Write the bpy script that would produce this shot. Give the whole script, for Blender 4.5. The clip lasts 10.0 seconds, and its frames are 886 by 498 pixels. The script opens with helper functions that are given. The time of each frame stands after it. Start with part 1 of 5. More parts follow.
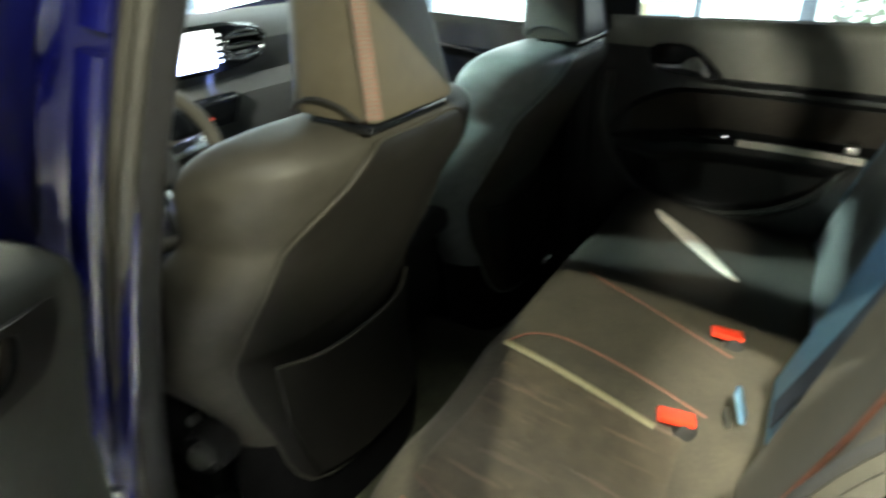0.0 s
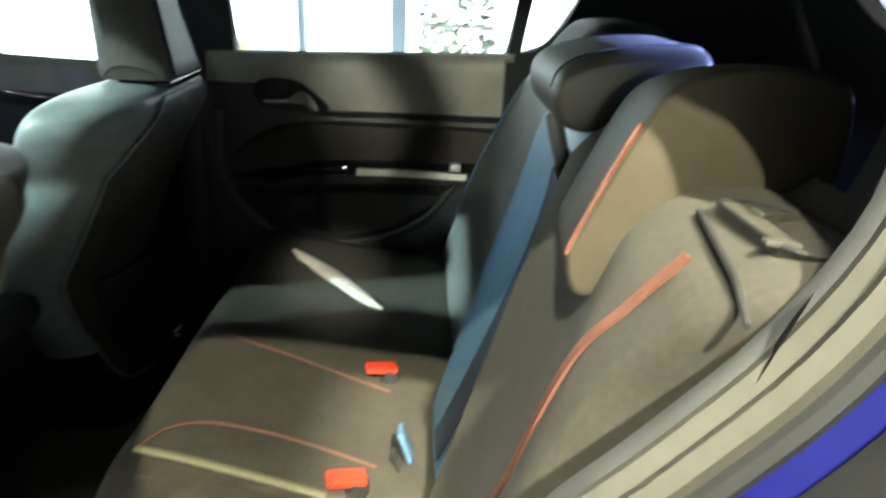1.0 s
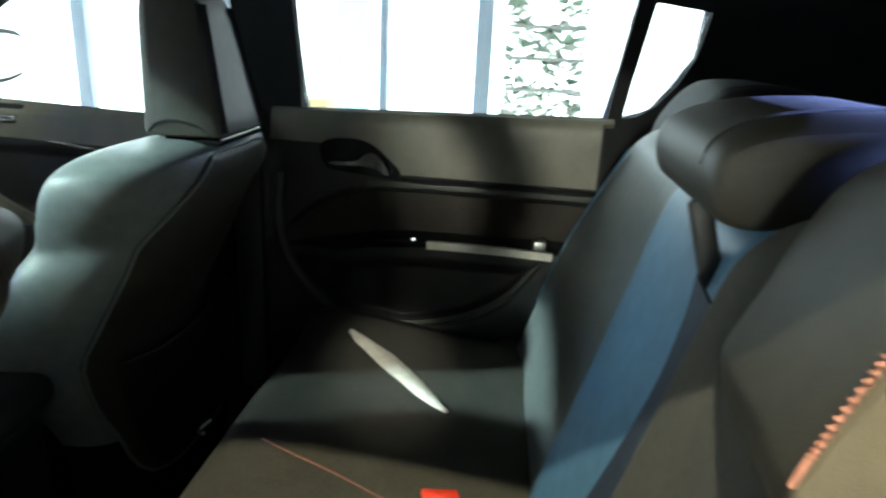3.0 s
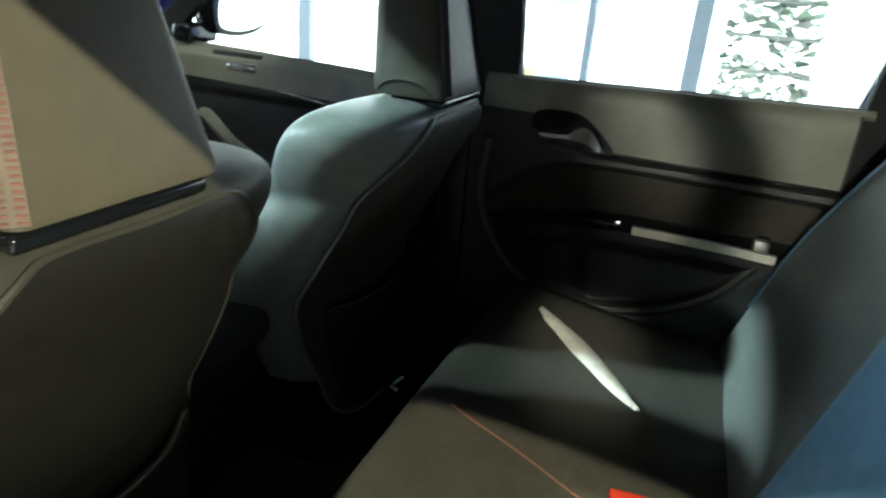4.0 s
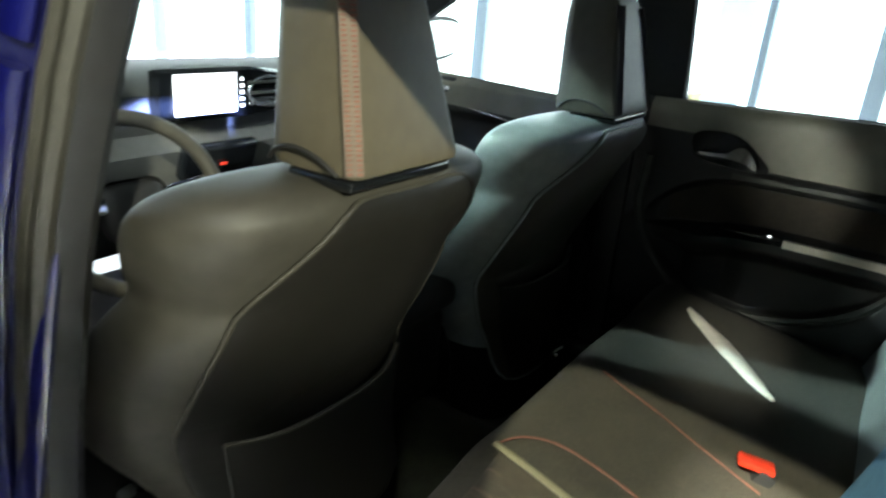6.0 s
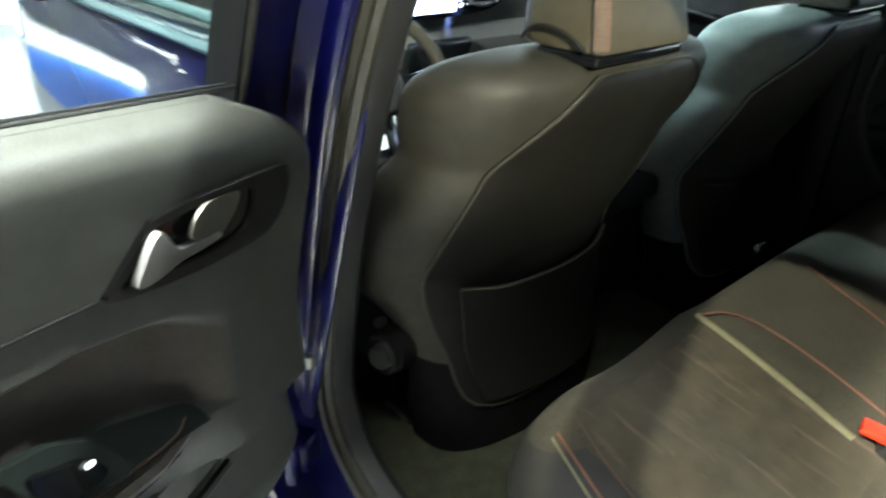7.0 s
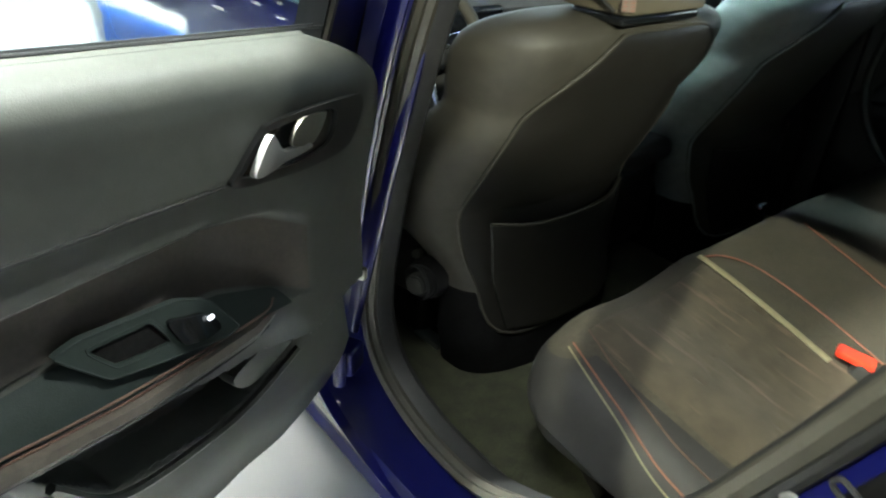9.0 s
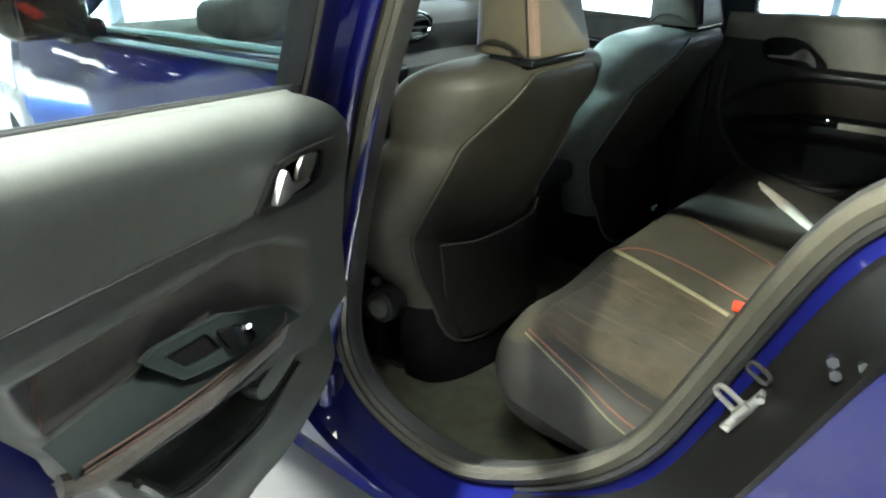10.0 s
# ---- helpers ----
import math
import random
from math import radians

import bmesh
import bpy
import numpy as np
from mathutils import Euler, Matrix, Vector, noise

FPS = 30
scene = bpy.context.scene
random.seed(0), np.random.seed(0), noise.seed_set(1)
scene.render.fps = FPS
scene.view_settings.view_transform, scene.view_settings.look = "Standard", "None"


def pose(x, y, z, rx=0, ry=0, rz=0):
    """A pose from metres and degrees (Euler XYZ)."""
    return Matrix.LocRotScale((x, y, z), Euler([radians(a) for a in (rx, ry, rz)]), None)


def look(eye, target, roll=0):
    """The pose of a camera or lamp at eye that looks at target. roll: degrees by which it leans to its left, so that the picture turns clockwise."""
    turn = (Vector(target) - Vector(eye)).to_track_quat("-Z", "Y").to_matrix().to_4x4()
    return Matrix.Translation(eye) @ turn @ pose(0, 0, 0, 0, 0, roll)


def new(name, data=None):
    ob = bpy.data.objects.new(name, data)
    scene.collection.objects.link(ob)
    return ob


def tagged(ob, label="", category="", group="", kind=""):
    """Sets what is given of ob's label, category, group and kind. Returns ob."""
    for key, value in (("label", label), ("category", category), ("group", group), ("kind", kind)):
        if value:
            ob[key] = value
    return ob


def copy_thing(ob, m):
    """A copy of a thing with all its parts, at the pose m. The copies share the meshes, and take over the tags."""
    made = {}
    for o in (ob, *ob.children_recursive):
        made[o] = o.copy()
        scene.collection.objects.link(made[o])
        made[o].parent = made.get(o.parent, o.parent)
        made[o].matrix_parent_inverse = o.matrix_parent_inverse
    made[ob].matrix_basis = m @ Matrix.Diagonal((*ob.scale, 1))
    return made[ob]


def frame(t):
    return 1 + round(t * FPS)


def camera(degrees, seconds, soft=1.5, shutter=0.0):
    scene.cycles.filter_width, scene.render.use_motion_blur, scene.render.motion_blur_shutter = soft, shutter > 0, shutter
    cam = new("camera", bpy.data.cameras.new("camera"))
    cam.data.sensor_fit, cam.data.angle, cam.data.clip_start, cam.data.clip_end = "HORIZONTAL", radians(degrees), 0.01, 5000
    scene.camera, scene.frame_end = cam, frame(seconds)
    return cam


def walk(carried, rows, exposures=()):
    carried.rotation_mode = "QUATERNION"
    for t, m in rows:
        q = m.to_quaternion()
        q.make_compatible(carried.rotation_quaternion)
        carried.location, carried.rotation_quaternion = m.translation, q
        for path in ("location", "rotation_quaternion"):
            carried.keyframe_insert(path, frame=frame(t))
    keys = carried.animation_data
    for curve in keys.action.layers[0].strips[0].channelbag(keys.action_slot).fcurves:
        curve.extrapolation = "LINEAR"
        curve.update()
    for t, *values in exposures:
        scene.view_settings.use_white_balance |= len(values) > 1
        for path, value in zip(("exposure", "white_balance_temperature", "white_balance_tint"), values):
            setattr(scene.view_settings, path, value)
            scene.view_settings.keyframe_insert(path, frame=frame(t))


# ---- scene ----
cam = camera(67.0, 10.0, 2.2, 0.4)
PATH = [
    (0, (-1.158, -0.569, 1.212), (0.411, 0.317, 0.343), 0.0),
    (0.4, (-1.105, -0.559, 1.192), (0.662, -0.102, 0.375), 0.3),
    (0.5, (-1.093, -0.568, 1.206), (0.691, -0.223, 0.371), -0.6),
    (1, (-1.028, -0.579, 1.199), (0.819, -0.644, 0.435), 2.2),
    (1.5, (-0.963, -0.584, 1.214), (0.916, -0.936, 0.627), 4.9),
    (2, (-0.915, -0.595, 1.221), (0.991, -0.933, 0.717), 4.7),
    (2.5, (-0.847, -0.6, 1.213), (1.061, -0.727, 0.627), 4.8),
    (3, (-0.801, -0.565, 1.169), (1.099, -0.408, 0.565), 2.9),
    (4.5, (-0.775, -0.483, 1.161), (0.932, 0.265, 0.433), 6.3),
    (5, (-0.82, -0.503, 1.17), (0.891, 0.294, 0.508), 6.7),
    (6.3, (-1.086, -0.575, 1.179), (0.397, 0.542, 0.435), 3.9),
    (6.5, (-1.125, -0.582, 1.17), (0.285, 0.592, 0.375), 3.4),
    (7, (-1.183, -0.593, 1.158), (-0.003, 0.724, 0.224), 2.0),
    (7.5, (-1.224, -0.614, 1.14), (-0.265, 0.82, 0.127), 2.0),
    (8, (-1.24, -0.605, 1.122), (-0.365, 0.841, 0.053), 4.1),
    (8.5, (-1.253, -0.63, 1.132), (-0.284, 0.769, 0.081), 5.3),
    (9, (-1.32, -0.687, 1.158), (-0.178, 0.623, 0.167), 4.0),
    (9.5, (-1.454, -0.731, 1.166), (-0.122, 0.467, 0.276), 3.1),
    (10, (-1.529, -0.752, 1.168), (-0.126, 0.413, 0.348), 0.7),
]
walk(cam, [(t, look(eye, target, roll)) for t, eye, target, roll in PATH],
     [(t, stops, kelvin, 6) for t, stops, kelvin in ((0.0, 0.3, 6500), (0.4, 0.35, 6500), (1.0, 0.6, 6450), (1.5, 0.6, 6400), (2.0, 0.35, 6300), (3.0, 0.3, 6250), (5.0, 0.25, 6250), (6.5, 0.35, 6200), (7.5, 0.1, 6150), (8.5, 0.1, 6150), (9.5, 0.35, 6100), (10.0, 0.5, 6100))])

# ---- light ----
world = bpy.data.worlds.new("hall_air")
world.use_nodes = True
world.node_tree.nodes["Background"].inputs[0].default_value = (0.55, 0.90, 1.0, 1)
world.node_tree.nodes["Background"].inputs[1].default_value = 0.06
scene.world = world
scene.view_settings.exposure = 0.0


def lamp(name, kind, where, target, power, color, size=0.2, spread=60):
    data = bpy.data.lights.new(name, kind)
    data.energy, data.color = power, color
    if kind == "SPOT":
        data.spot_size, data.spot_blend, data.shadow_soft_size = radians(spread), 0.4, size
    else:
        data.shape, data.size, data.size_y = "RECTANGLE", size, size
    ob = new(name, data)
    ob.matrix_world = look(where, target)
    return ob


# Unseen show hall spotlights set by their shadows, then added spots and broad fills.
lamp("unseen_spot", "SPOT", (-4.6, 0.05, 5.2), (-0.5, -0.60, 0.78), 1750, (1.0, 0.97, 0.70), 0.06, 11)
lamp("unseen_spot", "SPOT", (-4.2, -5.6, 3.7), (-0.47, -0.09, 1.13), 2400, (1.0, 0.98, 0.76), 0.06, 6.4)
lamp("unseen_spot", "SPOT", (-1.7, 1.1, 5.2), (-1.26, -0.12, 1.02), 9500, (0.99, 1.0, 0.91), 0.12, 10.6)
lamp("unseen_spot", "SPOT", (1.9, -0.50, 5.2), (-1.35, -0.3, 0.90), 1350, (1.0, 1.0, 0.90), 0.12, 20)
# Added narrow spots to brighten the cushion strip, rear jamb and far door.
lamp("unseen_spot", "SPOT", (-4.2, -1.2, 3.0), (0.40, -0.38, 0.53), 700, (1.0, 0.98, 0.82), 0.05, 2.8)
lamp("unseen_spot", "SPOT", (-3.6, -1.35, 4.3), (-0.70, -0.80, 1.06), 3300, (1.0, 0.96, 0.76), 0.06, 6.5)
lamp("unseen_spot", "SPOT", (-6.5, 0.25, 1.95), (0.64, -0.62, 0.97), 800, (1.0, 1.0, 0.84), 0.10, 5.2)
# Added spots: a cool rim on the far seat, then the dashboard.
lamp("unseen_spot", "SPOT", (-2.5, 3.9, 3.7), (0.02, 0.06, 1.06), 2500, (0.80, 1.0, 1.0), 0.15, 5.8)
lamp("unseen_spot", "SPOT", (-4.0, -0.9, 2.6), (0.02, 0.80, 0.93), 1500, (0.95, 1.0, 0.98), 0.08, 6)
# Added area fills for the doorway side and the hall ahead.
lamp("hall_fill", "AREA", (-2.5, -0.9, 5.3), (-2.5, -0.8, 0.0), 230, (1.0, 1.0, 0.90), 1.6)
lamp("hall_fill", "AREA", (-4.5, 8.5, 5.3), (-4.5, 8.6, 0.0), 1700, (0.96, 1.0, 0.98), 2.4).data.spread = radians(75)
# Added lamp lending the LED wall's blue sheen to the centre headrest.
lamp("blue_sheen_fill", "SPOT", (-0.62, -6.8, 2.02), (-0.17, -0.82, 1.128), 75000, (0.28, 0.38, 1.0), 0.03, 2.1)


# ---- materials ----
def mat(name, color, rough=0.5, metal=0.0, vary=0.25, scale=40.0, bump=0.0, bump_scale=400.0, coat=0.0, spec=0.5, sheen=0.0, second=None, emit=0.0, wear=0.08):
    m = bpy.data.materials.new(name)
    m.use_nodes = True
    nt = m.node_tree
    b = nt.nodes["Principled BSDF"]
    b.inputs["Roughness"].default_value, b.inputs["Metallic"].default_value = rough, metal
    b.inputs["Coat Weight"].default_value, b.inputs["Coat Roughness"].default_value = coat, 0.04
    b.inputs["Specular IOR Level"].default_value, b.inputs["Sheen Weight"].default_value = spec, sheen
    tc = nt.nodes.new("ShaderNodeTexCoord")
    n1, n2 = nt.nodes.new("ShaderNodeTexNoise"), nt.nodes.new("ShaderNodeTexNoise")
    n1.inputs["Scale"].default_value, n2.inputs["Scale"].default_value = scale, scale * 0.12
    n1.inputs["Detail"].default_value = 5
    add = nt.nodes.new("ShaderNodeMath")
    add.operation = "ADD"
    ramp = nt.nodes.new("ShaderNodeValToRGB")
    lo = tuple(c * (1 - vary) for c in color)
    hi = tuple(min(1, c * (1 + vary)) for c in (second or color))
    ramp.color_ramp.elements[0].color, ramp.color_ramp.elements[1].color = (*lo, 1), (*hi, 1)
    ramp.color_ramp.elements[0].position, ramp.color_ramp.elements[1].position = 0.35, 0.65
    half = nt.nodes.new("ShaderNodeMath")
    half.operation = "MULTIPLY"
    half.inputs[1].default_value = 0.5
    for n in (n1, n2):
        nt.links.new(tc.outputs["Object"], n.inputs["Vector"])
    nt.links.new(n1.outputs["Fac"], add.inputs[0])
    nt.links.new(n2.outputs["Fac"], add.inputs[1])
    nt.links.new(add.outputs[0], half.inputs[0])
    nt.links.new(half.outputs[0], ramp.inputs["Fac"])
    nt.links.new(ramp.outputs["Color"], b.inputs["Base Color"])
    rr = nt.nodes.new("ShaderNodeMapRange")
    rr.inputs["To Min"].default_value, rr.inputs["To Max"].default_value = max(0.02, rough - wear), min(1, rough + wear)
    nt.links.new(n2.outputs["Fac"], rr.inputs["Value"])
    nt.links.new(rr.outputs["Result"], b.inputs["Roughness"])
    if bump:
        v = nt.nodes.new("ShaderNodeTexVoronoi")
        v.inputs["Scale"].default_value = bump_scale
        bp = nt.nodes.new("ShaderNodeBump")
        bp.inputs["Strength"].default_value, bp.inputs["Distance"].default_value = bump, 0.0004
        nt.links.new(tc.outputs["Object"], v.inputs["Vector"])
        nt.links.new(v.outputs["Distance"], bp.inputs["Height"])
        nt.links.new(bp.outputs["Normal"], b.inputs["Normal"])
    if emit:
        nt.links.new(ramp.outputs["Color"], b.inputs["Emission Color"])
        b.inputs["Emission Strength"].default_value = emit
    return m


def glass(name, tint, gloss=0.12):
    m = bpy.data.materials.new(name)
    m.use_nodes = True
    nt = m.node_tree
    nt.nodes.remove(nt.nodes["Principled BSDF"])
    tr, gl, mix = nt.nodes.new("ShaderNodeBsdfTransparent"), nt.nodes.new("ShaderNodeBsdfGlossy"), nt.nodes.new("ShaderNodeMixShader")
    lw, pw, fr = nt.nodes.new("ShaderNodeLayerWeight"), nt.nodes.new("ShaderNodeMath"), nt.nodes.new("ShaderNodeMapRange")
    pw.operation, pw.inputs[1].default_value = "POWER", 4.0
    fr.inputs["To Min"].default_value, fr.inputs["To Max"].default_value = 0.04, 0.9
    nt.links.new(lw.outputs["Facing"], pw.inputs[0])
    nt.links.new(pw.outputs[0], fr.inputs["Value"])
    tr.inputs["Color"].default_value, gl.inputs["Roughness"].default_value = (*tint, 1), 0.01
    nt.links.new(fr.outputs["Result"], mix.inputs["Fac"])
    nt.links.new(tr.outputs[0], mix.inputs[1])
    nt.links.new(gl.outputs[0], mix.inputs[2])
    nt.links.new(mix.outputs[0], nt.nodes["Material Output"].inputs["Surface"])
    return m


PAINT = mat("blue_car_paint", (0.005, 0.006, 0.10), 0.4, 0.0, 0.03, 300, coat=1.0, spec=0.1, wear=0.01)
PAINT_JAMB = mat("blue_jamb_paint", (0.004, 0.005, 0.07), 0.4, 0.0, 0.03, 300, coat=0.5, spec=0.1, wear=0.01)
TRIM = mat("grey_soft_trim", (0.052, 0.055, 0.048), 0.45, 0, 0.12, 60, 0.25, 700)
TRIM_DARK = mat("black_hard_plastic", (0.023, 0.023, 0.023), 0.48, 0, 0.15, 60, 0.25, 900)
LIP = mat("black_sealing_foil", (0.008, 0.008, 0.008), 0.35, 0, 0.2, 60, spec=0.2)
DASH = mat("grey_dashboard_skin", (0.085, 0.085, 0.078), 0.5, 0, 0.12, 60, 0.25, 800)
GLOSS_SOFT = mat("black_satin_plastic", (0.012, 0.012, 0.012), 0.38, 0, 0.1, 50)
SILVER = mat("satin_silver", (0.34, 0.34, 0.33), 0.32, 0.7, 0.05, 80)
TEAL_METAL = mat("blue_green_satin_metal", (0.17, 0.32, 0.33), 0.34, 0.8, 0.06, 80)
SATIN = mat("satin_metal", (0.15, 0.145, 0.12), 0.45, 0.7, 0.08, 80)
GLOSS = mat("gloss_black_plastic", (0.008, 0.009, 0.010), 0.12, 0, 0.1, 50)
TEAL_GLOSS = mat("armrest_vinyl_smooth", (0.014, 0.022, 0.024), 0.35, 0, 0.1, 60, 0.2, 800)
TEAL = mat("armrest_vinyl", (0.019, 0.026, 0.024), 0.7, 0, 0.1, 60, 0.3, 800, spec=0.2)
INSERT = mat("door_insert_fabric", (0.048, 0.040, 0.031), 0.9, 0, 0.25, 180, 0.5, 1200, sheen=0.3)
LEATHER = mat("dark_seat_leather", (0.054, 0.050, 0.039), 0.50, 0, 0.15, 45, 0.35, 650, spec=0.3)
RELEASE = mat("olive_grey_plastic", (0.060, 0.055, 0.040), 0.5, 0, 0.12, 60, 0.2, 700)
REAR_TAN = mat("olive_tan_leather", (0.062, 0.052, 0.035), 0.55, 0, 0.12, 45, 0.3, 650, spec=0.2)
# Near headrest leather lightened to tan, with light put into the colour.
HEADREST_LIT = mat("lit_headrest_leather", (0.115, 0.098, 0.064), 0.5, 0, 0.12, 45, 0.3, 650)
# Door trim lightened: light on the closed doors sits in this colour.
UPPER_LIT = mat("lit_upper_trim", (0.235, 0.225, 0.18), 0.45, 0, 0.2, 14, 0.2, 700)
# Leather darkened: shade on the seat backs is put into this colour.
PANEL_SHADE = mat("shaded_panel_leather", (0.014, 0.013, 0.0105), 0.5, 0, 0.15, 45, 0.3, 650, spec=0.3)
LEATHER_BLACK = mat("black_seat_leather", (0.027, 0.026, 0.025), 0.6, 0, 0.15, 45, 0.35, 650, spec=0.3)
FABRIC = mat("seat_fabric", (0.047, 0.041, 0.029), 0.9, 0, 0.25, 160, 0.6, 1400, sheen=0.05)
SUEDE = mat("seat_suede", (0.050, 0.041, 0.028), 0.95, 0, 0.35, 28, 0.4, 1500, sheen=0.1)
streak_tree = SUEDE.node_tree
s_tc, s_map, s_noise, s_ramp, s_mix = (streak_tree.nodes.new("ShaderNode" + k) for k in ("TexCoord", "Mapping", "TexNoise", "ValToRGB", "MixRGB"))
s_map.inputs["Rotation"].default_value, s_map.inputs["Scale"].default_value = (0, 0, radians(14)), (95, 7, 20)
s_noise.inputs["Scale"].default_value, s_noise.inputs["Detail"].default_value = 1.0, 2.0
s_ramp.color_ramp.elements[0].position, s_ramp.color_ramp.elements[1].position = 0.60, 0.74
s_mix.inputs["Color2"].default_value = (0.115, 0.082, 0.062, 1)
streak_tree.links.new(s_tc.outputs["Object"], s_map.inputs["Vector"])
streak_tree.links.new(s_map.outputs["Vector"], s_noise.inputs["Vector"])
streak_tree.links.new(s_noise.outputs["Fac"], s_ramp.inputs["Fac"])
streak_tree.links.new(s_ramp.outputs["Color"], s_mix.inputs["Fac"])
s_base = streak_tree.nodes["Principled BSDF"].inputs["Base Color"]
streak_tree.links.new(s_base.links[0].from_socket, s_mix.inputs["Color1"])
streak_tree.links.new(s_mix.outputs["Color"], s_base)
STITCH = mat("orange_thread", (0.20, 0.078, 0.050), 0.7, 0, 0.2, 500)
STITCH_PALE = mat("salmon_thread", (0.46, 0.20, 0.16), 0.7, 0, 0.2, 500)
STITCH_DULL = mat("dull_rust_thread", (0.085, 0.050, 0.038), 0.8, 0, 0.2, 500)
PIPING = mat("pale_yellow_piping", (0.20, 0.185, 0.11), 0.6, 0, 0.15, 120)
RED = mat("red_buckle_plastic", (0.85, 0.05, 0.02), 0.4, 0, 0.05, 60)
CHROME = mat("satin_chrome", (0.75, 0.75, 0.74), 0.18, 1.0, 0.06, 80)
STEEL = mat("zinc_steel", (0.55, 0.55, 0.52), 0.3, 1.0, 0.12, 120)
RUBBER = mat("grey_rubber_seal", (0.062, 0.058, 0.046), 0.46, 0, 0.12, 90)
RUBBER_BLACK = mat("black_rubber", (0.012, 0.012, 0.012), 0.5, 0, 0.15, 90)
CARPET = mat("dark_carpet", (0.033, 0.035, 0.018), 1.0, 0, 0.45, 260, 0.8, 1500, sheen=0.05)
HEADLINER = mat("black_headliner", (0.017, 0.018, 0.018), 0.95, 0, 0.2, 150)
# Also stands for shade: lower backrests, recesses, the gap by the door.
MATT_BLACK = mat("matt_black", (0.008, 0.008, 0.008), 1.0, 0, 0.3, 200, spec=0.1)
BELT = mat("navy_belt_webbing", (0.018, 0.028, 0.05), 0.7, 0, 0.15, 300, 0.5, 1800)
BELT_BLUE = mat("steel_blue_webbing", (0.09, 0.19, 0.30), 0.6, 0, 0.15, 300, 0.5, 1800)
# Far bench backrest: cool light is put into a paler leather colour.
LEATHER_BENCH_LIT = mat("lit_bench_leather", (0.165, 0.18, 0.175), 0.40, 0, 0.15, 45, 0.3, 650)
# Front seat leather, lightened so that the far backrest looks lit.
LEATHER_FAR_LIT = mat("lit_far_seat_leather", (0.22, 0.245, 0.235), 0.38, 0, 0.15, 45, 0.3, 650)
# Centre backrest: blue light is put into the leather colour.
LEATHER_BLUE_LIT = mat("blue_lit_leather", (0.105, 0.225, 0.35), 0.45, 0, 0.15, 45, 0.35, 650)
SEAM = mat("tan_seam", (0.15, 0.105, 0.072), 0.6, 0, 0.2, 300)
# Cream of the armrest strip, and painted light on the cushion.
PALE = mat("cream_vinyl_and_light", (0.82, 0.77, 0.66), 0.5, 0, 0.15, 60)
TYRE = mat("tyre_rubber", (0.02, 0.02, 0.02), 0.85, 0, 0.2, 90)
ALLOY = mat("alloy_rim", (0.6, 0.6, 0.62), 0.25, 1.0, 0.05, 60)
SCREEN = mat("lit_screen", (0.95, 0.97, 1.0), 0.3, 0, 0.03, 30, emit=2.5)
WALL_GREY = mat("grey_hall_wall", (0.16, 0.17, 0.17), 0.8, 0, 0.2, 1.5)
FLOOR = mat("white_hall_floor", (0.84, 0.84, 0.81), 0.18, 0, 0.03, 3)
WALL = mat("white_hall_wall", (0.80, 0.79, 0.75), 0.8, 0, 0.04, 4)
CEIL = mat("dark_hall_ceiling", (0.10, 0.10, 0.10), 0.9, 0, 0.1, 3)
COLUMN = mat("blue_grey_column", (0.42, 0.50, 0.62), 0.6, 0, 0.08, 8)
# Panel and box are no lamps; a glow is added to look brightly lit.
COLUMN_GLOW = mat("pale_blue_glow", (0.62, 0.78, 0.95), 0.5, 0, 0.05, 6, emit=0.9)
CARTON_GLOW = mat("pale_yellow_glow_card", (0.80, 0.72, 0.42), 0.7, 0, 0.08, 8, emit=0.5)
LIGHTBOX = mat("backlit_panel", (0.90, 0.97, 1.0), 0.5, 0, 0.01, 2, emit=3.4)
LAMP_LENS = mat("lit_lamp_lens", (1.0, 0.98, 0.92), 0.3, 0, 0.02, 30, emit=60.0)
BLUE_CARPET = mat("blue_exhibition_carpet", (0.05, 0.22, 0.90), 0.95, 0, 0.2, 120, 0.4, 900)
LED = mat("violet_led_wall", (0.50, 0.52, 0.95), 0.5, 0, 0.12, 2, emit=1.5)
LIT_ROW = mat("lit_shelf_row", (0.95, 1.0, 0.95), 0.5, 0, 0.2, 9, emit=1.2)
GLASS = glass("clear_glass", (0.93, 0.97, 0.95))
GLASS_DARK = glass("tinted_glass", (0.80, 0.80, 0.90))
LEAF = mat("green_leaf", (0.38, 0.46, 0.36), 0.6, 0, 0.4, 30)
LEAF_WHITE = mat("white_petals", (0.75, 0.76, 0.72), 0.7, 0, 0.1, 30)


# ---- mesh helpers ----
def link(name, bm, material, parent=None, label="", smooth=True):
    me = bpy.data.meshes.new(name)
    bmesh.ops.recalc_face_normals(bm, faces=bm.faces)
    bm.to_mesh(me)
    bm.free()
    me.materials.append(material)
    if smooth:
        for p in me.polygons:
            p.use_smooth = True
        me.set_sharp_from_angle(angle=radians(40))
    ob = new(name, me)
    if parent is not None:
        ob.parent = parent
    if label:
        ob["label"] = label
    return ob


def part(name, bm, material, parent, label="", smooth=True):
    return link(name, bm, material, parent, label, smooth)


def thing(name, label, category, group="", kind="", m=None):
    ob = new(name)
    if m is not None:
        ob.matrix_world = m
    return tagged(ob, label, category, group, kind)


def loft(rings, closed=True, caps=True):
    """Skin over rings of equally many points."""
    bm = bmesh.new()
    rows = [[bm.verts.new(p) for p in ring] for ring in rings]
    n = len(rows[0])
    for a, b in zip(rows, rows[1:]):
        for i in range(n if closed else n - 1):
            j = (i + 1) % n
            bm.faces.new((a[i], a[j], b[j], b[i]))
    if caps and closed:
        bm.faces.new(rows[0])
        bm.faces.new(rows[-1])
    return bm


